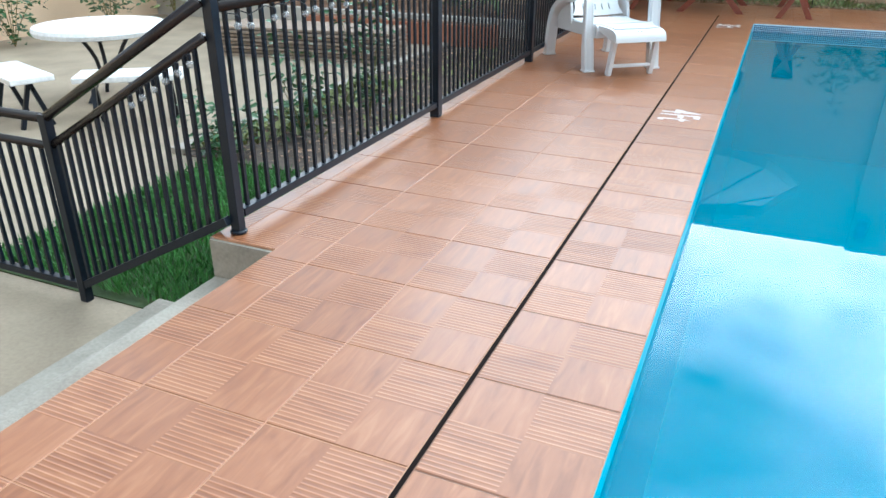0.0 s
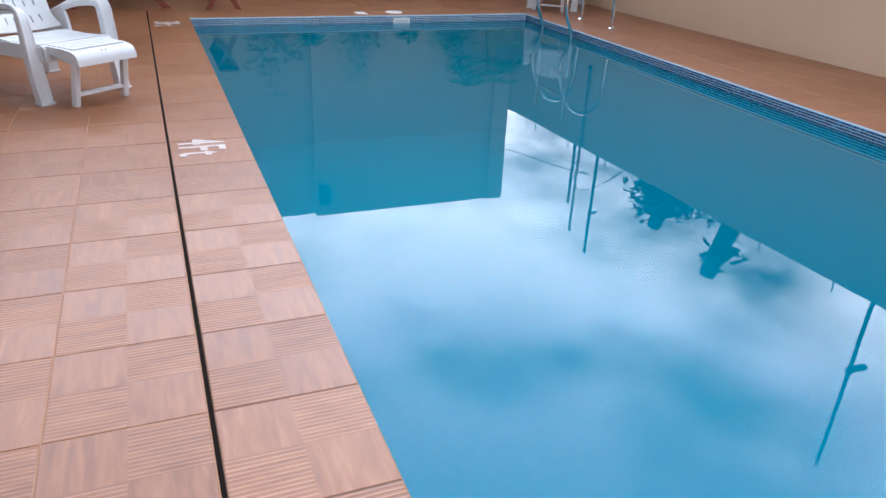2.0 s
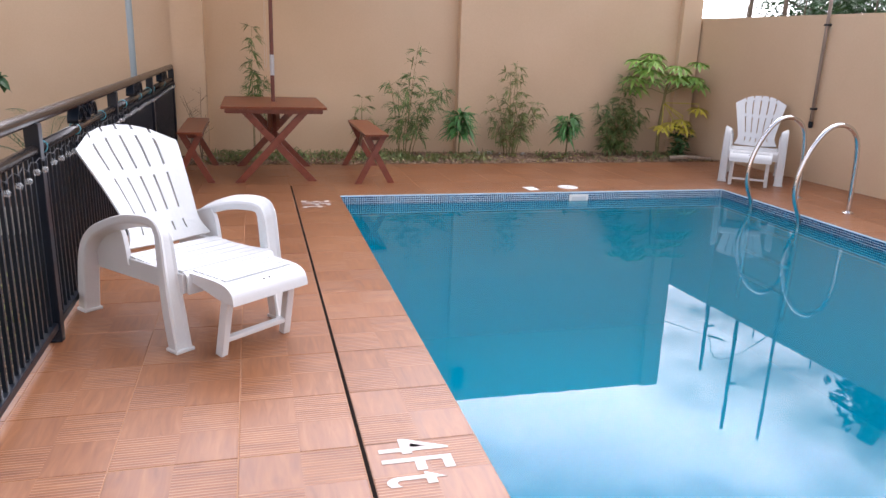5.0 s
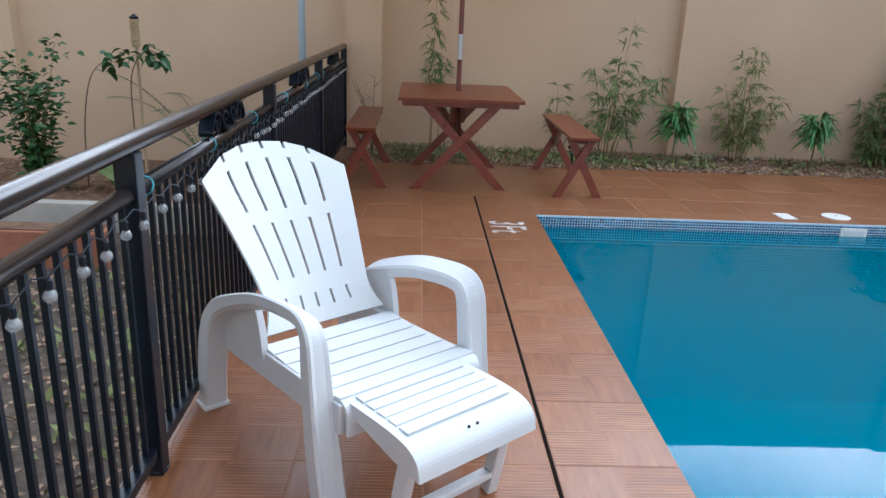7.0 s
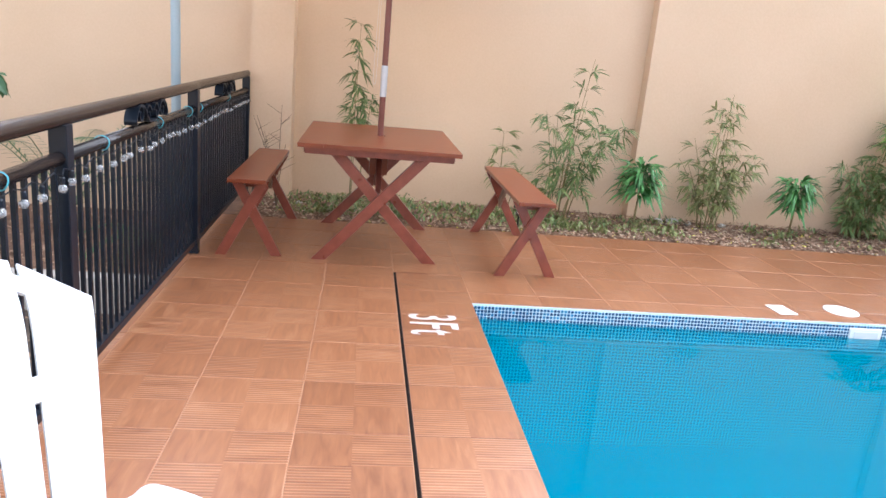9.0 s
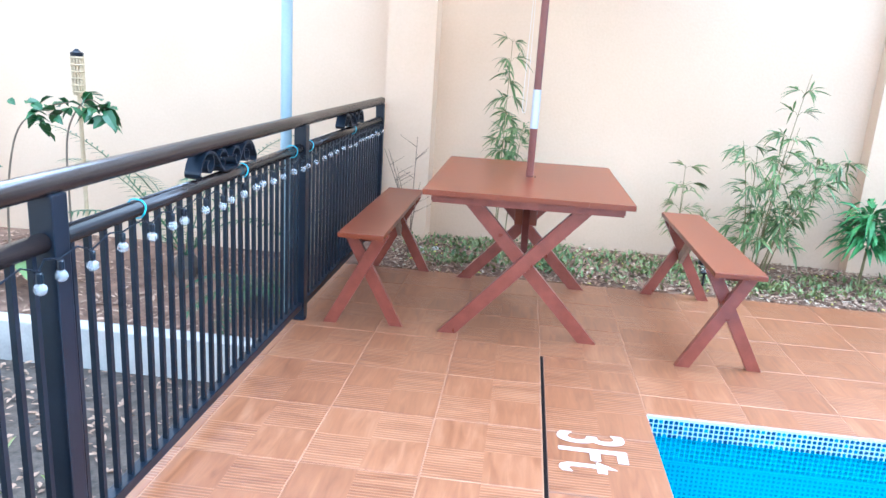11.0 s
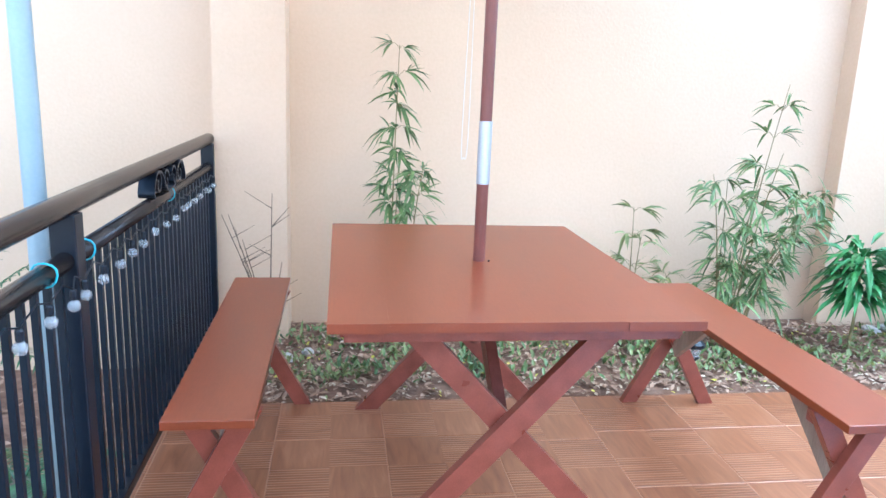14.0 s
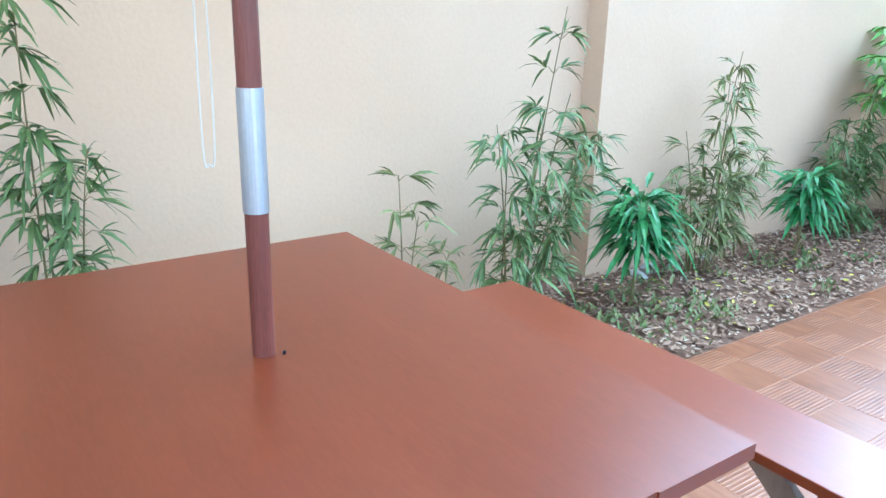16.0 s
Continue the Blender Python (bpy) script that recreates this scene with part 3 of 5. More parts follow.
# ---- things ----
def fence():
    f = thing("fence", "black painted steel fence with round rails and thin balusters", "fence")
    posts = (2.65, 4.57, 6.46, 8.33, 10.20, 12.06)
    base = mesh_of(box(-0.029, 0.029, -0.029, 0.029, 0, 0.965, 0.004), BLACK, "post")
    foot = mesh_of(lathe([(0.026, 0.0), (0.034, 0.004), (0.034, 0.012), (0.029, 0.016)], 14), BLACK, "post_foot")
    rod = mesh_of(box(-0.0072, 0.0072, -0.0072, 0.0072, 0.09, 0.85, 0.0), BLACK, "baluster")
    slim = mesh_of(box(-0.020, 0.020, -0.020, 0.020, 0, 0.965, 0.003), BLACK, "post")
    for k, y in enumerate(posts):
        p = piece("post", base if k else slim, f, pose(FENCE_X, y, 0))
        piece("post_foot", foot, p, Matrix())
    rail = part("top_rail", tube([(FENCE_X, y, 0.985) for y in (2.60, 5, 8, 10, 12.09)], 0.028, 14), RAIL, f, "dark bronze round handrail", True)
    for a, b in zip(posts, posts[1:]):
        part("middle_rail", tube([(FENCE_X, a + 0.028, 0.857), (FENCE_X, b - 0.028, 0.857)], 0.023, 14), RAIL, f, smooth=True)
        part("bottom_rail", box(FENCE_X - 0.02, FENCE_X + 0.02, a + 0.028, b - 0.028, 0.062, 0.095, 0.003), BLACK, f)
        n = 27
        for k in range(1, n):
            piece("baluster", rod, f, pose(FENCE_X, a + (b - a) * k / n, 0))
        c = (a + b) / 2 + 0.03
        bm = None
        for sgn in (-1, 1):
            curl = []
            for k in range(26):
                u = k / 25
                r = 0.012 + 0.036 * (1 - u)
                an = 0.2 + u * 7.4
                curl.append((c + sgn * (0.165 + r * math.cos(an)), 0.922 + r * math.sin(an)))
            bm = turned_strip(curl, 0.046, bm)
            curl = []
            for k in range(24):
                u = k / 23
                r = 0.010 + 0.034 * (1 - u)
                an = math.pi - 0.2 - u * 7.0
                curl.append((c + sgn * (0.062 + r * math.cos(an)), 0.920 + r * math.sin(an)))
            bm = turned_strip(curl, 0.050, bm)
            bm = turned_strip(smooth_line([(c, 0.886), (c + sgn * 0.06, 0.890), (c + sgn * 0.13, 0.955), (c + sgn * 0.20, 0.958), (c + sgn * 0.245, 0.905), (c + sgn * 0.235, 0.886)], 6), 0.054, bm)
        part("scroll", bm, BLACK, f, "black wrought iron scroll ornament")
    return f


def turned_strip(line, width, bm=None, thick=0.007):
    """A flat iron strip that follows a line in the fence's plane."""
    s = slab(ribbon_outline(line, thick), width)
    for v in s.verts:
        v.co.x += FENCE_X
    return join(bm, s)


def stair_fence():
    f = thing("stair_fence", "black steel stair railing sloping down beside the steps", "railing")
    y, low, zb = 2.62, -2.20, 0.37
    part("post", box(low - 0.021, low + 0.021, y - 0.021, y + 0.021, GARDEN_Z - 0.001, zb + 0.02, 0.004), BLACK, f)
    part("handrail", tube([(-1.30, y, 0.88), (low, y, zb)], 0.021, 12), RAIL, f, smooth=True)
    part("middle_rail", tube([(-1.30, y, 0.76), (low, y, zb - 0.12)], 0.018, 12), RAIL, f, smooth=True)
    part("bottom_rail", bar((-1.30, y, 0.06), (low, y, -0.42), 0.035, 0.035, 0.003), BLACK, f)
    part("handrail", tube([(low, y, zb), (-4.2, y, zb)], 0.021, 12), RAIL, f, smooth=True)
    part("middle_rail", tube([(low, y, zb - 0.12), (-4.2, y, zb - 0.12)], 0.018, 12), RAIL, f, smooth=True)
    part("bottom_rail", bar((low, y, -0.42), (-4.2, y, -0.42), 0.035, 0.035, 0.003), BLACK, f)
    part("post", box(-4.221, -4.179, y - 0.021, y + 0.021, GARDEN_Z, zb + 0.02, 0.004), BLACK, f)
    for k in range(1, 18):
        u = k / 18
        x = -1.30 + (low + 1.30) * u
        part("baluster", bar((x, y, 0.06 - 0.48 * u), (x, y, 0.76 - 0.51 * u), 0.015, 0.015), BLACK, f)
    rod = mesh_of(box(-0.0075, 0.0075, -0.0075, 0.0075, -0.42, zb - 0.12), BLACK, "baluster")
    for k in range(1, 30):
        piece("baluster", rod, f, pose(low - 2.0 * k / 30, y, 0))


def string_lights():
    s = thing("string_lights", "clear globe bulbs on a dark wire tied to the fence", "string lights")
    rng = random.Random(4)
    cap = mesh_of(lathe([(0.006, 0.0), (0.008, -0.004), (0.008, -0.020), (0.006, -0.024)], 8), BLACK, "socket")
    globe = bmesh.new()
    bmesh.ops.create_uvsphere(globe, u_segments=12, v_segments=8, radius=0.0145)
    globe = mesh_of(globe, BULB, "bulb", True)
    y, wire = 2.74, []
    x = FENCE_X + 0.034
    while y < 12.0:
        drop = rng.uniform(0.0, 0.016)
        wire += [(x, y - 0.05, 0.834), (x + 0.004, y, 0.828 - drop)]
        b = piece("bulb", globe, s, pose(x + 0.004, y, 0.788 - drop))
        piece("socket", cap, b, pose(0, 0, 0.038))
        y += rng.choice((0.075, 0.12, 0.135, 0.15))
    part("wire", tube(wire, 0.0022, 5), BLACK, s)
    slope_wire = []
    for k in range(6):
        u = 0.06 + 0.07 * k
        q = Vector((-1.30 - 0.90 * u, 2.593, 0.735 - 0.51 * u))
        slope_wire.append(tuple(q))
        b = piece("bulb", globe, s, pose(q.x, q.y, q.z - 0.040))
        piece("socket", cap, b, pose(0, 0, 0.038))
    part("wire", tube(slope_wire, 0.0022, 5), BLACK, s)
    for y in (3.1, 4.66, 5.3, 6.55, 7.2, 7.9, 8.7, 9.45, 10.05, 10.3, 11.2):
        ring = [(FENCE_X + 0.028 * math.cos(a), y + 0.004 * math.sin(3 * a), 0.857 + 0.028 * math.sin(a)) for a in [2 * math.pi * k / 14 for k in range(15)]]
        part("cable_tie", tube(ring, 0.0025, 5), CABLE, s, "pale blue cable tie")


def swept(line, width, depth, dish, lean, x):
    """A moulded bar along a line in the y-z plane; its outer face may be dished like a channel or lean sideways."""
    b = bmesh.new()
    rings = []
    last = len(line) - 1
    for i, (y, z) in enumerate(line):
        p, q = line[max(i - 1, 0)], line[min(i + 1, last)]
        dy, dz = q[0] - p[0], q[1] - p[1]
        k = math.hypot(dy, dz) or 1
        ny, nz = dz / k, -dy / k
        t = i / last
        w, d, c, e, g = width(t) / 2, depth(t) / 2, dish(t), 0.007, lean(t)
        ring = []
        for u, v in ((-w, d - e), (-w + e, d), (-w * 0.45, d - c), (w * 0.45, d - c), (w - e, d), (w, d - e), (w, -d + e), (w - e, -d), (-w + e, -d), (-w, -d + e)):
            ring.append(b.verts.new((x + u, y + ny * (v + g * u), z + nz * (v + g * u))))
        rings.append(ring)
    n = len(rings[0])
    for r0, r1 in zip(rings, rings[1:]):
        for k in range(n):
            b.faces.new((r0[k], r0[(k + 1) % n], r1[(k + 1) % n], r1[k]))
    b.faces.new(rings[0][::-1])
    b.faces.new(rings[-1])
    return b


def lounge_chair(m, label):
    c = thing("lounge_chair", label, "chair", m, "white plastic chairs")
    mid = 0.304
    arch = smooth_line([(0.775, 0.0), (0.757, 0.15), (0.735, 0.27), (0.695, 0.36), (0.62, 0.425), (0.52, 0.470), (0.42, 0.506), (0.32, 0.533), (0.21, 0.548), (0.15, 0.551), (0.108, 0.543), (0.084, 0.512), (0.074, 0.46), (0.056, 0.30), (0.030, 0.14), (0.004, 0.0)], 4)

    def ends(t):
        return min(1.0, max(0.0, abs(t - 0.52) - 0.10) / 0.30)
    for x, q in ((0.026, -1), (0.588, 1)):
        side = part("side_frame", swept(arch, lambda t: 0.066 + 0.016 * ends(t), lambda t: 0.042 + 0.024 * ends(t) ** 1.5, lambda t: 0.008 * ends(t), lambda t: q * 0.5 * (1 - ends(t)), x), PLASTIC, c, smooth=False)
        web = smooth_line([(0.415, 0.300), (0.424, 0.37), (0.442, 0.44), (0.470, 0.478)], 4) + [(0.60, 0.422), (0.675, 0.365), (0.715, 0.30)]
        part("side_web", slab_at(web, 0.022, x - q * 0.030), PLASTIC, side)
        for y in (0.006, 0.772):
            part("foot", box(x - 0.046, x + 0.046, y - 0.040, y + 0.040, 0.0, 0.016, 0.004), PLASTIC, side)

    def slope(y):
        return 0.350 - 0.03 * y - 0.014 * math.sin(math.pi * max(0.0, min(1.0, y / 0.46)))
    for k in range(6):
        y0 = 0.010 + 0.0735 * k
        b = box(0.062, 0.546, y0, y0 + 0.0655, -0.010, 0.010, 0.003)
        for v in b.verts:
            v.co.z += slope(v.co.y)
        part("seat_slat", b, PLASTIC, c)
    for x in (0.066, 0.542):
        b = box(x - 0.013, x + 0.013, 0.0, 0.70, -0.095, -0.006, 0.004)
        for v in b.verts:
            v.co.z += slope(v.co.y) - 0.03 * math.sin(math.pi * min(1.0, max(0.0, v.co.y / 0.7))) * (v.co.z < -0.05)
        part("seat_rail", b, PLASTIC, c)
    lip = smooth_line([(0.045, 0.348), (0.012, 0.346), (-0.012, 0.332), (-0.020, 0.300), (-0.020, 0.255)], 4)
    part("front_apron", turned(slab(ribbon_outline(lip, 0.012), 0.48, bevel=0.002), pose(mid, 0, 0)), PLASTIC, c)
    # backrest: slats that widen towards the rounded top, tied by bands
    by, bz, length = 0.440, 0.345, 0.71
    lean = math.radians(52.5)
    cs, sn = math.cos(lean), math.sin(lean)

    def half(v):
        return 0.186 + 0.082 * min(1.0, max(0.0, v - 0.12) / 0.66) ** 1.15 + 0.052 * max(0.0, 1 - v / 0.19) ** 1.6

    def back(u, v, d):
        bow = 0.034 * (1 - u * u) - 0.022 * math.sin(math.pi * v)
        return Vector((mid + u * half(v), by + cs * v * length + sn * (bow + d), bz + sn * v * length - cs * (bow + d)))

    def strip(name, rows):
        b = bmesh.new()
        rows = [[b.verts.new(q) for q in r] for r in rows]
        for r0, r1 in zip(rows, rows[1:]):
            for i, j in ((0, 1), (1, 3), (3, 2), (2, 0)):
                b.faces.new((r0[i], r0[j], r1[j], r1[i]))
        for r in (rows[0], rows[-1]):
            b.faces.new([r[i] for i in (0, 1, 3, 2)])
        part(name, b, PLASTIC, c)

    def crown(u):
        return 1.0 - 0.205 * abs(u) ** 2.2
    edges = (-1.0, -0.60, -0.30, 0.0, 0.30, 0.60, 1.0)
    gap = 0.022
    for a, b_ in zip(edges, edges[1:]):
        u0, u1 = a + gap * (a > -1), b_ - gap * (b_ < 1)
        strip("back_slat", [[back(u, crown(u) * (0.045 + 0.955 * k / 14), d) for u in (u0, u1) for d in (0.0, 0.013)] for k in range(15)])
    for v0, v1 in ((0.043, 0.078), (0.078, 0.115), (0.185, 0.275), (0.555, 0.62)):
        n = 15
        strip("back_band", [[back(-0.985 + 1.97 * k / n, v, d) for v in (v0, v1) for d in (-0.0008, 0.0138)] for k in range(n + 1)])
    strip("back_band", [[back(u, crown(u) * v, d) for v in (0.905, 0.958) for d in (-0.0008, 0.0138)] for u in [-0.97 + 1.94 * k / 20 for k in range(21)]])
    line = smooth_line([(0.030, 0.338), (-0.08, 0.342), (-0.19, 0.342), (-0.258, 0.332), (-0.292, 0.305), (-0.302, 0.262)], 5)
    deck = part("footrest", turned(slab(ribbon_outline(line, 0.012), 0.41, bevel=0.003), pose(0.287, 0, 0)), PLASTIC, c)
    for x in (0.088, 0.486):
        part("side_wall", slab_at([(0.025, 0.340), (-0.19, 0.338), (-0.258, 0.328), (-0.294, 0.30), (-0.298, 0.264), (-0.20, 0.272), (0.025, 0.318)], 0.010, x), PLASTIC, deck)
    for k in range(5):
        y = 0.004 - 0.048 * k
        part("rib", box(0.108, 0.466, y - 0.037, y, 0.3465, 0.3535, 0.0015), PLASTIC, deck)
    # nothing is cut: black discs put the shade inside two small holes into colour
    for x in (0.272, 0.302):
        part("hole_disc", lathe([(0.0045, 0), (0.0045, 0.002)], 10), DARK_GAP, deck).matrix_basis = pose(x, -0.2705, 0.3345, 30)
    for x in (0.112, 0.466):
        part("footrest_leg", bar((x, -0.168, 0.0), (x + (0.287 - x) * 0.04, -0.232, 0.330), 0.036, 0.042, 0.006), PLASTIC, c)
    part("stretcher", bar((0.112, -0.180, 0.072), (0.466, -0.180, 0.072), 0.036, 0.022, 0.005), PLASTIC, c)
    return c


def slab_at(outline, thick, x):
    return turned(slab(outline, thick), pose(x, 0, 0))


def x_leg(parent, y, xs, top, foot, z, w, t, mirror=1):
    """Two crossed boards in a plane of constant y."""
    for k, s in enumerate((-1, 1)):
        a, b = Vector((xs + s * foot, y, 0)), Vector((xs - s * top, y, z))
        way = (b - a).normalized()
        bm = bar(a - way * 0.05, b + way * 0.05, w, t, 0.002, up=(0, 1, 0))
        for v in bm.verts:
            v.co.y += mirror * (k - 0.5) * t * 1.02
        for zc, keep in ((0.0, (0, 0, 1)), (z, (0, 0, -1))):
            g = bm.verts[:] + bm.edges[:] + bm.faces[:]
            cut = bmesh.ops.bisect_plane(bm, geom=g, plane_co=(0, 0, zc), plane_no=keep, clear_inner=True)
            bmesh.ops.contextual_create(bm, geom=[e for e in cut["geom_cut"] if isinstance(e, bmesh.types.BMEdge)])
        part("leg", bm, RED_WOOD, parent)


def picnic_table():
    t = thing("picnic_table", "red-brown painted wooden table on crossed legs", "table")
    x0, x1, y0, y1, z = -0.68, 0.282, 10.10, 11.345, 0.725
    hx, hy = -0.195, 10.74
    for a, b in ((x0, -0.5311), (-0.5311, 0.0730), (0.0730, x1)):
        part("tabletop_board", box(a, b, y0 + (0.003 if -0.6 < a < 0 else 0), y1, z - 0.025, z, 0.0002), RED_TOP, t, "glossy red-brown tabletop board")
    for y in (y0 + 0.075, y1 - 0.075):
        part("apron", box(x0 + 0.04, x1 - 0.04, y - 0.017, y + 0.017, z - 0.068, z - 0.025, 0.002), RED_WOOD, t)
    for x in (x0 + 0.045, x1 - 0.045):
        part("apron", box(x - 0.015, x + 0.015, y0 + 0.093, y1 - 0.093, z - 0.066, z - 0.025, 0.002), RED_WOOD, t)
    for y, mirror in ((10.24, 1), (11.16, -1)):
        x_leg(t, y, hx, 0.30, 0.345, z - 0.026, 0.066, 0.034, mirror)
        part("cleat", box(x0 + 0.06, x1 - 0.06, y + mirror * 0.036, y + mirror * 0.070, z - 0.064, z - 0.025, 0.002), RED_WOOD, t)
        part("brace", bar((hx, y + mirror * 0.03, 0.34), (hx, hy - mirror * 0.075, 0.62), 0.062, 0.034, 0.002, up=(1, 0, 0)), POLE_WOOD, t, "darker stained brace")
    bm = box(hx - 0.06, hx + 0.06, hy - 0.06, hy + 0.06, 0.47, z - 0.024, 0.004)
    part("pole_socket", bm, RED_TOP, t)
    part("nail", tube([(hx + 0.028, hy - 0.02, z - 0.002), (hx + 0.030, hy - 0.02, z + 0.006)], 0.003, 6), BLACK, t)


def bench(x0, x1, y0, y1, z, label):
    b = thing("bench", label, "bench", group="benches at the table")
    xm = (x0 + x1) / 2
    part("seat", box(x0, x1, y0, y1, z - 0.024, z, 0.003), RED_TOP, b)
    for y, mirror in ((y0 + 0.13, 1), (y1 - 0.13, -1)):
        x_leg(b, y, xm, 0.085, 0.165, z - 0.025, 0.058, 0.03, mirror)
        part("cleat", box(x0 + 0.02, x1 - 0.02, y + mirror * 0.033, y + mirror * 0.063, z - 0.075, z - 0.025, 0.002), RED_WOOD, b)
    part("stretcher", bar((xm, y0 + 0.16, z * 0.5), (xm, y0 + 0.42, z - 0.03), 0.06, 0.022, 0.002, up=(1, 0, 0)), BARE_WOOD, b)
    part("stretcher", bar((xm, y1 - 0.16, z * 0.5), (xm, y1 - 0.42, z - 0.03), 0.06, 0.022, 0.002, up=(1, 0, 0)), BARE_WOOD, b)


def parasol():
    u = thing("parasol", "open beige parasol on a dark wooden pole with a silver sleeve", "parasol", pose(-0.195, 10.74, 0))
    part("pole", lathe([(0.0195, 0.44), (0.0195, 2.64), (0.012, 2.68)], 20), POLE_WOOD, u, smooth=False)
    part("sleeve", lathe([(0.0215, 0.98), (0.0215, 1.18)], 24), CHROME, u, "silver metal sleeve")
    b = bmesh.new()
    n, rings = 8, []
    for r, z in ((0.05, 2.62), (0.5, 2.50), (0.95, 2.34), (1.40, 2.13), (1.41, 1.99)):
        ring = []
        for k in range(n * 4):
            a = 2 * math.pi * k / (n * 4)
            w = 1 - 0.07 * abs(math.sin(a * n / 2)) * (r / 1.4)
            ring.append(b.verts.new((r * w * math.cos(a), r * w * math.sin(a), z - 0.03 * abs(math.sin(a * n / 2)) * (r / 1.2))))
        rings.append(ring)
    for r0, r1 in zip(rings, rings[1:]):
        for k in range(n * 4):
            b.faces.new((r0[k], r0[(k + 1) % (n * 4)], r1[(k + 1) % (n * 4)], r1[k]))
    b.faces.new(rings[0])
    bmesh.ops.solidify(b, geom=b.faces[:], thickness=0.004)
    canopy = part("canopy", b, CANVAS, u, "beige canvas canopy")
    for k in range(n):
        a = 2 * math.pi * k / n
        part("rib", bar((0.03 * math.cos(a), 0.03 * math.sin(a), 2.60), (1.36 * math.cos(a), 1.36 * math.sin(a), 2.125), 0.014, 0.018), POLE_WOOD, u)
    loop = smooth_line([(-0.055, 0.03, 2.3), (-0.06, 0.03, 1.7), (-0.07, 0.03, 1.13), (-0.062, 0.03, 1.06), (-0.05, 0.03, 1.13), (-0.05, 0.03, 1.7), (-0.05, 0.03, 2.3)], 8)
    part("cord", tube(loop, 0.0015, 6), CORD, u, "thin pale pull cord")


def pool_ladder():
    l_ = thing("pool_ladder", "polished steel ladder rails curving over the pool edge", "ladder")
    for y in (8.38, 9.03):
        line = smooth_line([(4.24, y, -1.0), (4.245, y, -0.3), (4.235, y, -0.05), (4.16, y, 0.14), (4.15, y, 0.30), (4.21, y, 0.50), (4.33, y, 0.69), (4.46, y, 0.775), (4.59, y, 0.765), (4.69, y, 0.68), (4.73, y, 0.52), (4.745, y, 0.25), (4.75, y, 0.0)], 5)
        part("rail", tube(line, 0.021, 12), STEEL, l_, smooth=True)
        part("flange", lathe([(0.05, 0.0), (0.05, 0.006), (0.03, 0.014)], 16), STEEL, l_).matrix_basis = pose(4.75, y, 0)
    for z in (-0.25, -0.5, -0.75):
        part("rung", box(4.21, 4.28, 8.38, 9.03, z - 0.015, z + 0.015, 0.004), STEEL, l_)


def wall_conduit():
    y = 9.945
    x = right_x(y) - 0.034
    c = thing("wall_conduit", "weathered grey-brown conduit pipe clipped upright to the boundary wall", "pipe", pose(x, y, 0))
    part("pipe", tube([(0, 0, 0.62), (0, 0, 1.7), (0, 0, 3.1)], 0.019, 12), CONDUIT, c, smooth=True)
    part("end_cap", lathe([(0.021, 0.585), (0.024, 0.60), (0.024, 0.65), (0.021, 0.655)], 12), BLACK, c)
    for z in (0.78, 1.66):
        part("clip", box(-0.023, 0.032, -0.026, 0.026, z, z + 0.022, 0.003), BLACK, c)


fence()
stair_fence()
string_lights()
CH = Matrix.Translation((-0.755, 6.235, 0)) @ Matrix.Rotation(math.atan2(0.626, 0.78), 4, "Z")
lounge_chair(CH, "white moulded plastic lounge chair with slatted back and footrest")
lounge_chair(pose(4.53, 9.99, 0, 0, 0, -38), "white moulded plastic lounge chair in the corner by the wall")
picnic_table()
bench(-1.07, -0.85, 10.09, 11.38, 0.49, "red-brown painted bench between the fence and the table")
bench(0.625, 0.85, 9.97, 11.30, 0.49, "red-brown painted bench beside the pool deck")
parasol()
pool_ladder()
wall_conduit()

t = thing("drain_pipe", "pale blue plastic pipe standing behind the fence", "pipe")
part("pipe", tube([(-1.44, 10.45, GARDEN_Z + 0.2), (-1.44, 10.45, 1.2), (-1.44, 10.45, 3.3)], 0.028, 14), PVC, t, smooth=True)
part("collar", lathe([(0.034, 0), (0.034, 0.07)], 14), PVC, t).matrix_basis = pose(-1.44, 10.45, 1.9)


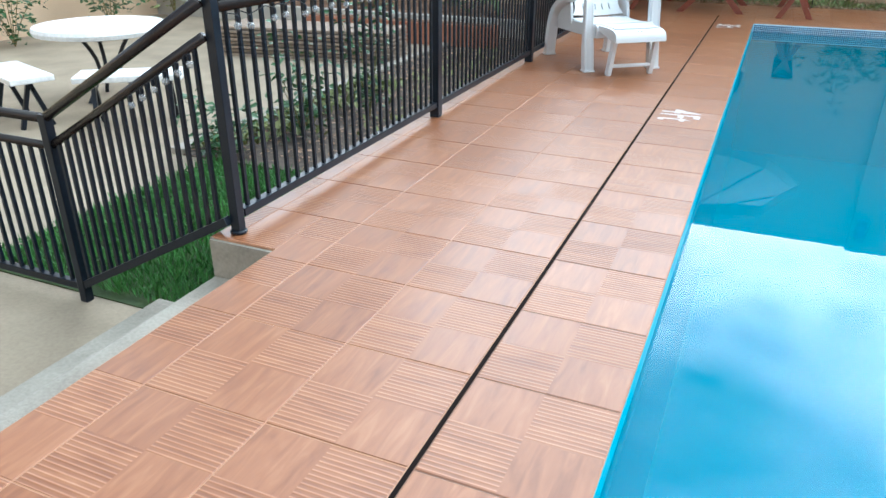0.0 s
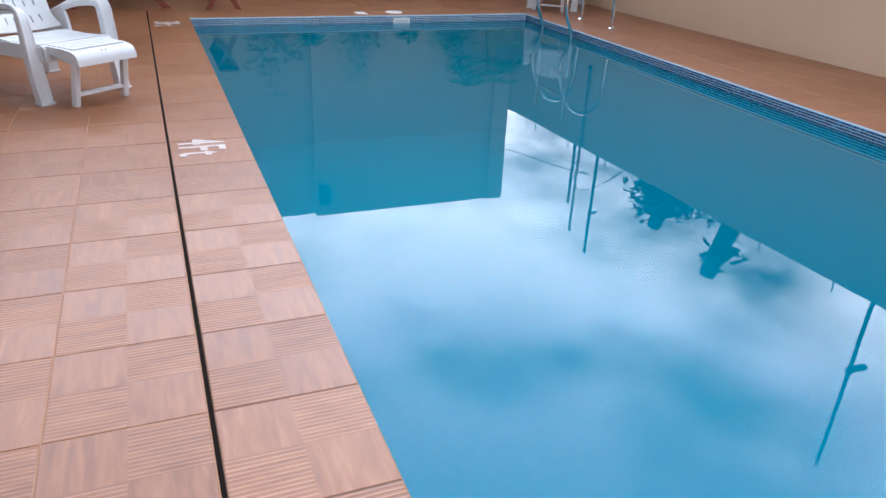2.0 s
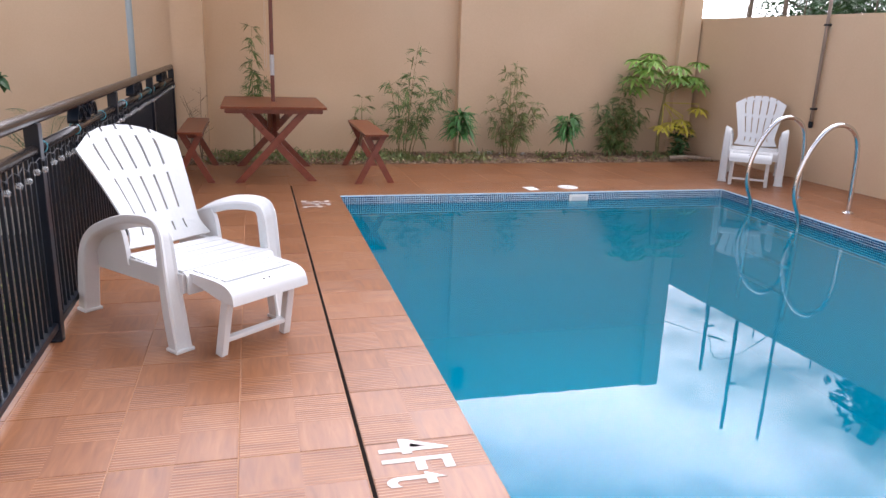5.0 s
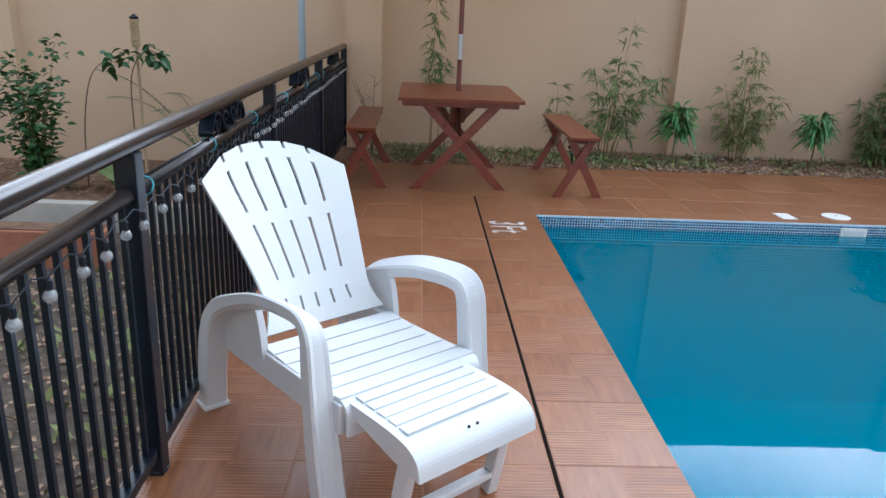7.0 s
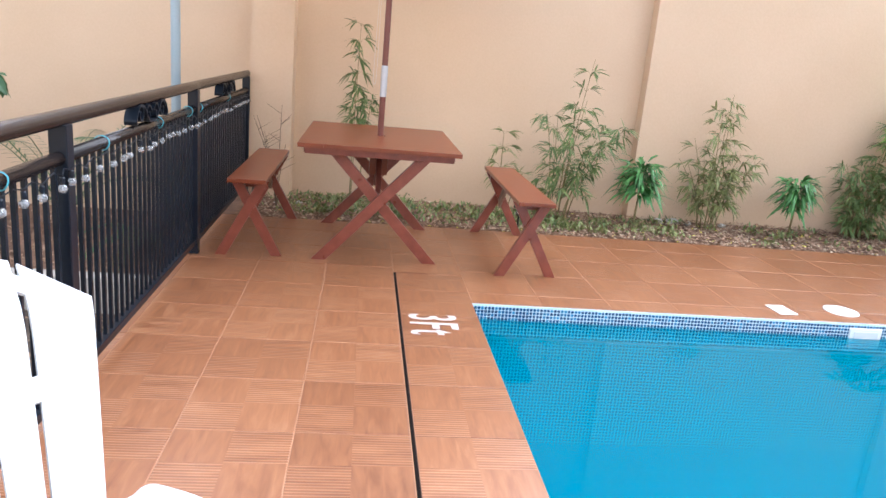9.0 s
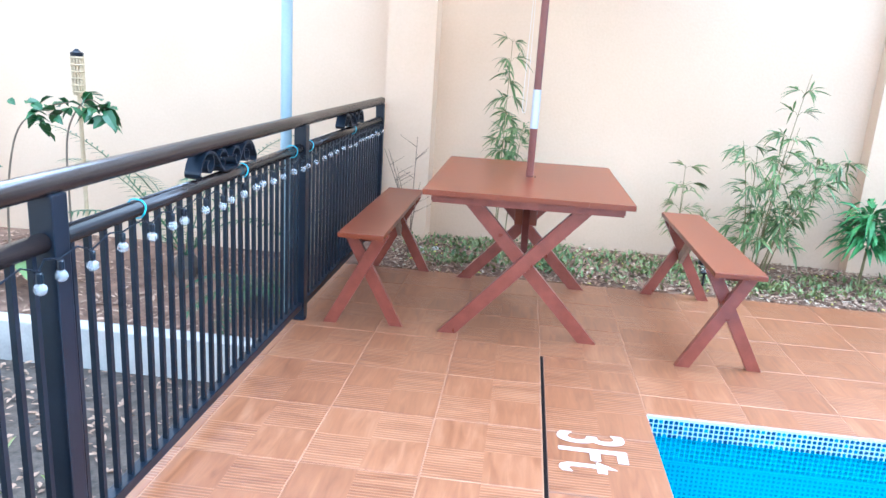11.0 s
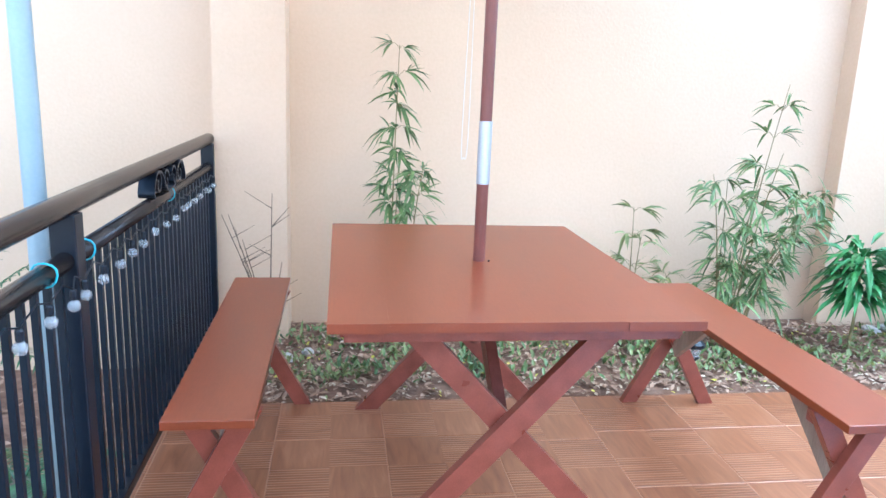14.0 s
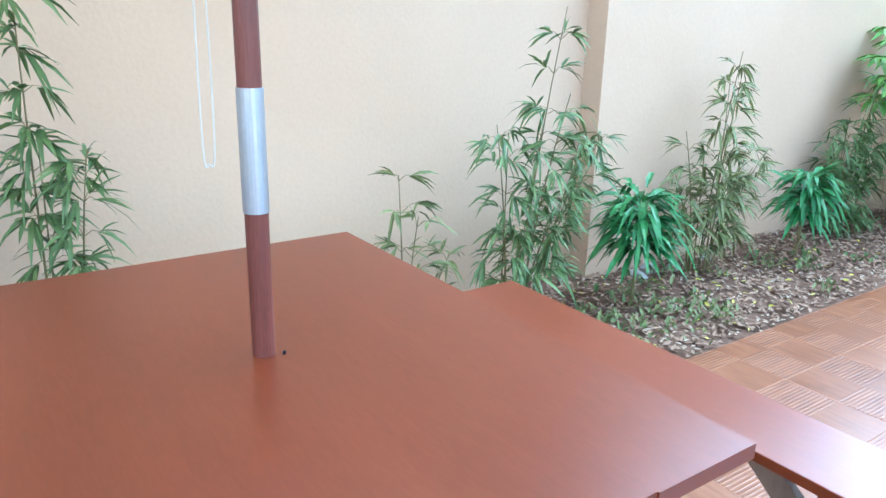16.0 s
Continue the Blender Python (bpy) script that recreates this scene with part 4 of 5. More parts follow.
# ---- planting ----
def bamboo(x, y, height, culms, spread, seed, leaf=LEAF, bare=0.25, size=0.13, base_z=-0.03, reach=0.16, tilt=0.0, gap=0.12, label="slender bamboo with narrow green leaves in the wall bed"):
    """Thin culms with short branchlets at their nodes, each ending in a fan of narrow leaves."""
    rng = random.Random(seed)
    p = thing("bamboo", label, "bamboo", pose(x, y, base_z), "bamboo in the wall bed")
    lv, shoots = Leaves(), None
    for k in range(culms):
        a = 0.0 if k == 0 else (k - (culms - 1) / 2) / max(1, culms - 1) * 2 + rng.uniform(-0.25, 0.25)
        h = height * (1.0 if k == 0 else rng.uniform(0.62, 1.0) * (1 - 0.30 * min(1.0, abs(a))))
        lean = Vector((tilt + a * spread, rng.uniform(-0.14, 0.05), 0))
        foot = Vector((0.09 * a + rng.uniform(-0.03, 0.03), rng.uniform(-0.05, 0.05), 0))
        line = [tuple(foot + lean * (t ** 1.6) + Vector((0, 0, h * t - 0.10 * h * abs(a) * t ** 3))) for t in [i / 9 for i in range(10)]]
        part("culm", tube(line, 0.0055, 5, taper=0.0016), STEM, p)
        z = bare * h + rng.uniform(0, gap)
        while z < h:
            t = z / h
            j = min(int(t * 9), 8)
            q = Vector(line[j]).lerp(Vector(line[j + 1]), t * 9 - j)
            turn = rng.uniform(0, 2 * math.pi)
            for i in range(rng.randint(2, 3)):
                turn += 2.4 + rng.uniform(-0.5, 0.5)
                out = Vector((math.cos(turn), 0.7 * math.sin(turn) - 0.15, rng.uniform(0.1, 0.7))).normalized()
                tip = q + out * reach * rng.uniform(0.3, 1.0) * (1.1 - 0.5 * t)
                shoots = tube([tuple(q), tuple((q + tip) / 2 + Vector((0, 0, 0.012))), tuple(tip)], 0.0017, 4, shoots, 0.001)
                for _ in range(rng.randint(5, 9)):
                    at = tip.lerp(q, rng.uniform(0, 0.35))
                    way = out * 0.9 + Vector((rng.uniform(-0.75, 0.75), rng.uniform(-0.6, 0.4), rng.uniform(-0.75, 0.25)))
                    lv.blade(at, way, rng.uniform(0.55, 1.1) * size, rng.uniform(0.012, 0.019), rng.uniform(0.15, 0.8), rng.uniform(-0.8, 0.8))
            z += gap * rng.uniform(0.6, 1.4)
    tagged(part("branchlet", shoots, STEM, p), kind="stuff")
    lv.link("foliage", leaf, p)
    return p


def tuft_plant(x, y, height, radius, seed, leaf, blade=0.2, width=0.022, count=150, label="", category="plant", base_z=-0.03, name="drooping_plant", stem=True):
    rng = random.Random(seed)
    p = thing(name, label, category, pose(x, y, base_z))
    if stem:
        part("stem", tube([(0, 0, 0), (0.01, 0.0, height * 0.5), (0.0, 0.01, height * 0.8)], 0.010, 6, taper=0.006), STEM, p)
    lv = Leaves()
    for _ in range(count):
        o = around(rng, rng.uniform(0.0, 1.0)).normalized()
        b = Vector((0, 0, height * rng.uniform(0.45, 0.85))) + o * radius * rng.uniform(0.0, 0.45)
        lv.blade(b, o, blade * rng.uniform(0.6, 1.15), width * rng.uniform(0.7, 1.2), rng.uniform(0.3, 1.15), rng.uniform(-0.5, 0.5))
    lv.link("foliage", leaf, p)
    return p


def shrub(x, y, z, height, radius, seed, leaf, size=0.06, count=320, label="", name="shrub", category="shrub", stems=5, flat=0.6, low=3):
    rng = random.Random(seed)
    p = thing(name, label, category, pose(x, y, z))
    lv = Leaves()
    for k in range(stems):
        a = 2 * math.pi * (k + rng.random() * 0.6) / stems
        r = radius * rng.uniform(0.35, 0.9)
        h = height * rng.uniform(0.82 if low > 3 else 0.55, 1.0)
        line = smooth_line([(0, 0, 0), (r * 0.3 * math.cos(a), r * 0.3 * math.sin(a), h * 0.4), (r * math.cos(a), r * math.sin(a), h)], 5)
        part("branch", tube(line, 0.007, 5, taper=0.002), STEM, p)
        for _ in range(count // stems):
            q = Vector(rng.choice(line[low:])) + Vector((rng.gauss(0, 1), rng.gauss(0, 1), rng.gauss(0, 0.7))) * radius * 0.22
            lv.blade(q, around(rng, rng.uniform(-0.3, 0.6)), size * rng.uniform(0.6, 1.2), size * flat * rng.uniform(0.7, 1.1), rng.uniform(0, 0.5), rng.uniform(-0.9, 0.9))
    lv.link("foliage", leaf, p)
    return p


def papaya():
    rng = random.Random(31)
    p = thing("papaya_tree", "young papaya tree with lobed green and yellow leaves", "papaya tree", pose(4.86, 11.88, -0.03))
    part("trunk", tube(smooth_line([(0, 0, 0), (-0.01, 0, 0.4), (0.02, 0, 0.75), (0.05, -0.01, 1.10)], 4), 0.026, 8, taper=0.014), STEM, p)

    def leaf(lv, hub, size, tilt, seed):
        r = random.Random(seed)
        for k in range(8):
            a = tilt + 2 * math.pi * (k + 0.5) / 8
            way = Vector((math.cos(a), 0.75 * math.sin(a), -0.12 + 0.22 * math.sin(a)))
            lv.blade(hub, way, size * r.uniform(0.85, 1.1), size * 0.29, 0.30, r.uniform(-0.25, 0.25))
            for s in (-1, 1):
                b = hub + way * size * 0.45
                lv.blade(b, way + Vector((-s * math.sin(a), s * math.cos(a), 0)) * 0.8, size * 0.50, size * 0.15, 0.40)
    green, yellow = Leaves(), Leaves()
    for k in range(16):
        a = 2 * math.pi * k / 8 + rng.uniform(-0.2, 0.2)
        top = Vector((0.04, 0, rng.uniform(0.80, 1.10)))
        hub = top + Vector((0.44 * math.cos(a) - 0.06, 0.26 * math.sin(a) - 0.08, rng.uniform(0.08, 0.24)))
        part("leaf_stalk", tube([tuple(top), tuple((top + hub) / 2 + Vector((0, 0, 0.03))), tuple(hub)], 0.006, 5, taper=0.004), LEAF_PALE, p)
        leaf(green, hub, rng.uniform(0.17, 0.23), rng.uniform(0, 3), k)
    for k, (dx, dz) in enumerate(((0.10, 0.46), (0.24, 0.50), (0.46, 0.66), (0.30, 0.40), (-0.05, 0.42))):
        hub = Vector((dx, -0.14, dz))
        part("leaf_stalk", tube([(0.02, 0, 0.72), tuple(hub + Vector((0, 0, 0.06))), tuple(hub)], 0.005, 5), LEAF_YELLOW, p)
        leaf(yellow, hub, 0.17, k * 1.1, 50 + k)
    green.link("foliage", PAPAYA, p)
    yellow.link("yellow_foliage", LEAF_YELLOW, p, "fading yellow lower leaves")


def twig_shrub():
    rng = random.Random(3)
    p = thing("bare_shrub", "leafless dry shrub in the corner of the bed", "shrub", pose(-0.96, 11.62, -0.03))
    for k in range(7):
        a, h = rng.uniform(0, 6.3), rng.uniform(0.5, 0.82)
        r = rng.uniform(0.06, 0.22)
        line = [(0, 0, 0), (r * 0.3 * math.cos(a), r * 0.3 * math.sin(a), h * 0.5), (r * math.cos(a), r * math.sin(a) * 0.5, h)]
        part("twig", tube(smooth_line(line, 4), 0.005, 5, taper=0.0016), TWIG, p)
        for _ in range(3):
            b = Vector(line[1]).lerp(Vector(line[2]), rng.random())
            part("twig", tube([tuple(b), tuple(b + around(rng, 0.6) * 0.12)], 0.0025, 4, taper=0.001), TWIG, p)


def palm_fern(x, y, z, size, count, seed, label, rise=0.75):
    rng = random.Random(seed)
    p = thing("cycad", label, "cycad", pose(x, y, z))
    part("trunk", lathe([(0.07, 0), (0.09, 0.08), (0.06, 0.16)], 12), BARK, p)
    lv = Leaves()
    for k in range(count):
        a = 2 * math.pi * k / count + rng.uniform(-0.2, 0.2)
        up = rise * rng.uniform(0.75, 1.2)
        pts = [Vector((math.cos(a) * size * t, math.sin(a) * size * t, 0.14 + size * (up * t - 0.75 * t * t * 1.1))) for t in [i / 14 for i in range(15)]]
        part("frond_rib", tube([tuple(q) for q in pts[::2]], 0.005, 4, taper=0.002), LEAF_DARK, p)
        for i in range(2, 15):
            d = (pts[i] - pts[i - 1]).normalized()
            s = d.cross(Vector((0, 0, 1))).normalized()
            for sg in (-1, 1):
                for e in (0, 0.5):
                    lv.blade(pts[i - 1].lerp(pts[i], e), d * 0.5 + s * sg, min(0.16, 0.26 * size) * (1 - 0.5 * i / 15), 0.012, 0.2)
    lv.link("foliage", LEAF_DARK, p)


def torch():
    t = thing("bamboo_torch", "bamboo garden torch with a woven split-cane head", "garden torch", pose(-2.945, 11.075, BED_SOIL))
    top = 1.215 - BED_SOIL
    part("pole", tube([(0, 0, -0.05), (0, 0, top - 0.20)], 0.013, 8), BAMBOO, t)
    for k in range(12):
        a = 2 * math.pi * k / 12
        part("cane", tube([(0.026 * math.cos(a), 0.026 * math.sin(a), top - 0.26), (0.031 * math.cos(a), 0.031 * math.sin(a), top - 0.22), (0.032 * math.cos(a), 0.032 * math.sin(a), top - 0.03)], 0.0065, 5), BAMBOO, t)
    for z, r in ((0.24, 0.033), (0.20, 0.036), (0.16, 0.036), (0.12, 0.037), (0.08, 0.037), (0.04, 0.037)):
        ring = [(r * math.cos(a), r * math.sin(a), top - z) for a in [2 * math.pi * i / 16 for i in range(17)]]
        part("binding", tube(ring, 0.005, 5), BAMBOO, t)
    part("oil_cap", lathe([(0.036, top - 0.03), (0.038, top - 0.01), (0.020, top), (0.008, top + 0.012)], 14), BLACK, t, "dark metal oil cap")


def climber():
    """Two long stems that arch over to the torch and hang their broad leaves there."""
    rng = random.Random(24)
    c = thing("climber", "broad-leaved climber arching over to the bamboo torch", "climber", pose(-3.02, 11.0, BED_SOIL))
    lv = Leaves()
    for pts in (((-0.42, 0, 0), (-0.40, 0, 0.55), (-0.30, -0.01, 0.98), (-0.12, -0.02, 1.14), (0.08, -0.02, 1.20)), ((0.05, -0.04, 0), (0.04, -0.04, 0.60), (0.06, -0.04, 1.02), (0.20, -0.05, 1.22), (0.33, -0.05, 1.16))):
        line = smooth_line(pts, 6)
        part("stem", tube(line, 0.008, 6, taper=0.003), TWIG, c)
        for _ in range(26):
            q = Vector(line[rng.randint(len(line) * 7 // 10, len(line) - 1)]) + Vector((rng.gauss(0, 0.03), rng.gauss(0, 0.03), rng.gauss(-0.02, 0.04)))
            lv.blade(q, around(rng, rng.uniform(-0.9, 0.4)), rng.uniform(0.08, 0.115), rng.uniform(0.055, 0.08), rng.uniform(0.1, 0.7), rng.uniform(-0.8, 0.8))
    lv.link("foliage", LEAF_DARK, c)


def stone(x, y, z, size, seed, label):
    rng = random.Random(seed)
    b = bmesh.new()
    bmesh.ops.create_icosphere(b, subdivisions=2, radius=size)
    sx, sy, sz = rng.uniform(0.8, 1.3), rng.uniform(0.7, 1.0), rng.uniform(0.45, 0.7)
    for v in b.verts:
        v.co = Vector((v.co.x * sx, v.co.y * sy, v.co.z * sz)) * rng.uniform(0.84, 1.12)
    ob = part("stone", b, PALE_CONCRETE)
    ob.matrix_basis = pose(x, y, z + size * sz * 0.45, 0, 0, rng.uniform(0, 180))
    return tagged(ob, label, "stone", "stones in the wall bed")


def solar_light():
    s = thing("garden_light", "small dark lantern on a stake in the bed", "garden light", pose(0.95, 11.38, -0.03))
    part("stake", tube([(0, 0, 0), (0, 0, 0.15)], 0.007, 6), BLACK, s)
    part("lens", lathe([(0.028, 0.15), (0.036, 0.20)], 14), BULB, s)
    part("cap", lathe([(0.048, 0.20), (0.046, 0.215), (0.02, 0.235)], 16), BLACK, s)
    part("base", lathe([(0.02, 0.135), (0.032, 0.148)], 14), BLACK, s)


def scatter(name, material, regions, count, size, seed, label, category, up=0.12, tall=0.0, clumps=0):
    rng = random.Random(seed)
    lv = Leaves()
    spots = []
    for _ in range(clumps):
        x0, x1, y0, y1, z = rng.choice(regions)
        spots.append((rng.uniform(x0, x1), rng.uniform(y0, y1), z, rng.uniform(0.03, 0.11)))
    for _ in range(count):
        x0, x1, y0, y1, z = rng.choice(regions)
        q = (rng.uniform(x0, x1), rng.uniform(y0, y1), z + 0.004 + rng.uniform(0, 0.02))
        if spots:
            cx, cy, z, r = rng.choice(spots)
            q = (cx + rng.gauss(0, r), min(12.28, max(11.27, cy + rng.gauss(0, r * 0.7))), z + 0.004 + rng.uniform(0, 0.05))
        lv.blade(q, around(rng, rng.uniform(0, up) + tall), size * rng.uniform(0.5, 1.2), size * rng.uniform(0.3, 0.55) * (0.25 if tall > 1 else 1), rng.uniform(-0.2, 0.3), rng.uniform(-0.5, 0.5))
    ob = lv.link(name, material)
    return tagged(ob, label, category, kind="stuff")


bamboo(-0.40, 12.02, 1.49, 3, 0.05, 11, LEAF, 0.40, 0.125, reach=0.10, gap=0.105, tilt=0.02)
bamboo(1.40, 11.88, 1.38, 9, 0.36, 12, LEAF, 0.22, 0.125, reach=0.17, tilt=0.13, gap=0.125, label="spreading clump of bamboo with narrow green leaves")
bamboo(2.78, 11.94, 1.20, 12, 0.38, 13, LEAF_PALE, 0.20, 0.12, reach=0.16, tilt=0.0, gap=0.13, label="thin clump of olive green bamboo")
bamboo(4.26, 11.97, 1.04, 10, 0.26, 14, LEAF, 0.10, 0.135, reach=0.16, tilt=0.03, gap=0.105, label="dense bushy clump of bamboo")
bamboo(0.92, 12.0, 0.72, 3, 0.14, 15, LEAF_PALE, 0.35, 0.12, gap=0.12, label="young thin bamboo shoots by the wall")
tuft_plant(2.06, 11.80, 0.62, 0.26, 21, LEAF_BRIGHT, 0.21, 0.034, 220, "bright green drooping strap-leaved plant")
tuft_plant(3.50, 11.80, 0.58, 0.24, 22, LEAF_BRIGHT, 0.20, 0.034, 200, "bright green drooping strap-leaved plant")
papaya()
shrub(5.08, 11.72, -0.03, 0.42, 0.20, 23, LEAF_DARK, 0.09, 160, "low dark green shrub beside the papaya")
twig_shrub()
solar_light()
for k, (x, y, r) in enumerate(((-0.90, 11.74, 0.055), (-0.80, 11.84, 0.04), (-0.98, 11.86, 0.035), (2.40, 12.06, 0.05), (2.55, 12.10, 0.06), (2.68, 12.05, 0.035), (3.02, 12.08, 0.04))):
    stone(x, y, -0.025, r, 90 + k, "pale broken lump of cement at the foot of the wall")
torch()
climber()
shrub(-3.85, 11.0, BED_SOIL, 1.34, 0.28, 25, LEAF_DARK, 0.085, 900, "tall leafy dark green shrub in the garden bed", stems=8)
shrub(-5.3, 11.2, BED_SOIL, 1.1, 0.5, 26, LEAF_DARK, 0.08, 420, "leafy dark green shrub in the garden bed", stems=7)
palm_fern(-2.5, 11.5, BED_SOIL, 0.95, 11, 27, "cycad with arching dark feathery fronds in the garden bed", 1.5)
palm_fern(-1.75, 10.9, BED_SOIL, 0.45, 8, 28, "small cycad with drooping feathery fronds in the garden bed")
tuft_plant(-3.35, 10.9, 0.25, 0.2, 29, LEAF, 0.34, 0.13, 9, "broad-leaved hosta-like plant in the garden bed", base_z=BED_SOIL, name="broad_leaf_plant", stem=False)

scatter("leaf_litter", LITTER, [(-1.2, 5.5, 11.27, 12.25, -0.025)], 7500, 0.042, 41, "dry brown leaf litter on the soil bed", "leaf litter", 0.3)
scatter("dead_grass", DRY_PALE, [(-1.2, 5.5, 11.27, 12.25, -0.025)], 2400, 0.032, 47, "pale bleached bits of leaf on the soil bed", "leaf litter", 0.4)
scatter("leaf_litter", LITTER, [(-7, -1.4, 10.5, 12.2, BED_SOIL), (-3.3, -1.4, 4.6, 10.3, GARDEN_Z + 0.012)], 5200, 0.05, 42, "dry brown leaf litter in the garden", "leaf litter", 0.3)
scatter("ground_cover", LEAF_PALE, [(-0.9, 0.55, 11.45, 12.1, -0.02), (0.2, 1.4, 11.4, 12.0, -0.02), (0.5, 5.4, 11.35, 12.1, -0.02), (1.1, 2.3, 11.4, 11.7, -0.02)], 2200, 0.042, 43, "low weeds and herbs growing in the soil bed", "weeds", 1.2, 0.5, 90)
scatter("ground_cover", LEAF, [(-0.9, 0.2, 11.5, 12.2, -0.02), (-0.2, 1.6, 11.42, 12.0, -0.02), (0.3, 5.4, 11.5, 12.1, -0.02)], 1000, 0.046, 46, "small green seedlings in the soil bed", "weeds", 1.4, 0.7, 60)
scatter("ground_cover", LEAF_PALE, [(-3.28, -2.85, 4.6, 7.2, GARDEN_Z + 0.02), (-3.28, -2.85, 4.6, 7.2, GARDEN_Z + 0.02), (-2.9, -1.5, 5.2, 9.5, GARDEN_Z + 0.01)], 900, 0.10, 44, "low yellow-green plants along the gravel strip", "ground cover", 1.0, 0.5)
scatter("fallen_leaves", LEAF_YELLOW, [(-1.0, 5.4, 11.28, 12.15, -0.02)], 300, 0.034, 48, "small yellow fallen leaves on the soil bed", "leaf litter")
setting("lawn_soil", box(-3.02, -1.375, 2.66, 4.50, -0.6, GARDEN_Z + 0.006), worn("turf_soil", (0.02, 0.035, 0.01), (0.05, 0.08, 0.02), 0.95, 9, 0.8, 45), "dark turf under the lawn", "lawn")
scatter("lawn", GRASS, [(-3.0, -1.40, 2.70, 4.45, GARDEN_Z)], 14000, 0.07, 45, "short dark green lawn beside the steps", "grass", 0.8, 1.6)
for x, y, h, s in ((-2.7, 5.2, 0.9, 51), (-2.55, 6.0, 1.0, 52), (-2.95, 4.55, 0.5, 53)):
    shrub(x, y, GARDEN_Z, h, 0.34, s, LEAF_DARK, 0.08, 260, "leafy green shrub in the gravel strip", stems=6)


# ---- lower garden ----
def garden_table():
    t = thing("garden_table", "round white terrazzo garden table on dark legs", "table", pose(-5.15, 5.65, GARDEN_Z))
    part("tabletop", lathe([(0.50, 0.60), (0.57, 0.615), (0.585, 0.65), (0.57, 0.68), (0.50, 0.685)], 40), STONE_TABLE, t)
    for k in range(3):
        a = 0.5 + 2 * math.pi * k / 3
        part("leg", tube(smooth_line([(0.28 * math.cos(a), 0.28 * math.sin(a), 0.0), (0.10 * math.cos(a), 0.10 * math.sin(a), 0.3), (0.25 * math.cos(a), 0.25 * math.sin(a), 0.605)], 4), 0.018, 8), BLACK, t)


def garden_bench(m, label):
    t = thing("garden_bench", label, "bench", m, "benches round the garden table")
    part("seat", box(-0.42, 0.42, -0.17, 0.17, 0.38, 0.43, 0.012), STONE_TABLE, t)
    for x in (-0.3, 0.3):
        part("leg", bar((x, -0.12, 0), (x, 0.0, 0.38), 0.035, 0.035, 0.003), BLACK, t)
        part("leg", bar((x, 0.12, 0), (x, 0.0, 0.38), 0.035, 0.035, 0.003), BLACK, t)


garden_table()
garden_bench(pose(-4.25, 5.05, GARDEN_Z, 0, 0, 35), "white terrazzo bench seat with dark iron legs")
garden_bench(pose(-5.2, 4.72, GARDEN_Z, 0, 0, -20), "white terrazzo bench seat with dark iron legs")
t = thing("timber_stack", "stack of dark weathered timber slats in the garden", "timber stack", pose(-4.6, 8.3, GARDEN_Z, 0, 0, 8))
for k in range(8):
    part("slat", box(-1.1, 1.1, -0.35 + 0.03 * (k % 2), 0.35, 0.045 * k, 0.045 * k + 0.03, 0.004), BARE_WOOD, t)
t = thing("planter_box", "long terracotta coloured planter by the garden path", "planter", pose(-3.9, 9.6, GARDEN_Z))
part("box", box(-1.6, 1.2, -0.12, 0.12, 0, 0.28, 0.01), TERRACOTTA, t)
part("soil", box(-1.56, 1.16, -0.09, 0.09, 0.281, 0.288), SOIL, t)
rng = random.Random(77)
for k in range(7):
    shrub(-8.3 + rng.uniform(-0.2, 0.2), 1.2 + 1.5 * k, GARDEN_Z, rng.uniform(1.2, 1.9), 0.75, 80 + k, LEAF_DARK if k % 3 else LEAF_PALE, 0.10, 420, "overgrown mixed hedge shrub by the far wall", stems=8)


# ---- poolside details ----
def marking(text, y, label):
    cu = bpy.data.curves.new("depth_marking", "FONT")
    cu.body, cu.size, cu.extrude, cu.align_x, cu.align_y = text, 0.34, 0.0006, "CENTER", "CENTER"
    cu.offset, cu.space_character = 0.003, 1.08
    tmp = new("depth_marking", cu)
    me = bpy.data.meshes.new_from_object(tmp.evaluated_get(bpy.context.evaluated_depsgraph_get()))
    bpy.data.objects.remove(tmp)
    me.materials.append(MARKING)
    ob = new("depth_marking", me)
    ob.matrix_basis = pose(0.082, y, 0.0012, 0, 0, -90) @ Matrix.Diagonal((0.60, 1, 1, 1))
    tagged(ob, label, "marking")


marking("4Ft", 5.195, "white stencilled depth marking 4Ft on the coping")
marking("3Ft", 9.20, "white stencilled depth marking 3Ft on the coping")
t = thing("skimmer_plate", "square white skimmer plate set in the deck", "access plate", pose(2.22, 9.70, 0, 0, 0, 4))
part("plate", box(-0.058, 0.058, -0.08, 0.08, 0, 0.006, 0.003), WHITE_LID, t)
t = thing("drain_plate", "round white drain plate set in the deck", "access plate", pose(2.63, 9.74, 0))
part("plate", lathe([(0.10, 0), (0.10, 0.005), (0.09, 0.007)], 28), WHITE_LID, t)
part("screw", lathe([(0.006, 0.0071), (0.006, 0.009)], 8), DARK_GAP, t)
t = thing("skimmer_inlet", "white skimmer inlet in the pool wall", "pool fitting", pose(2.66, POOL_F - 0.012, -0.075))
part("frame", box(-0.10, 0.10, -0.01, 0.005, -0.045, 0.045, 0.004), WHITE_LID, t)
part("flap", box(-0.075, 0.075, -0.014, -0.0105, -0.03, 0.026, 0.001), PLASTIC, t)
t = thing("wall_lamp", "dark lantern high on the wall pillar", "wall lamp", pose(2.26, WALL_Y - 0.131, 3.02))
part("backplate", box(-0.06, 0.06, -0.02, 0.0, -0.12, 0.12, 0.005), BLACK, t)
part("lantern", box(-0.075, 0.075, -0.16, -0.03, -0.16, 0.10, 0.01), BLACK, t)
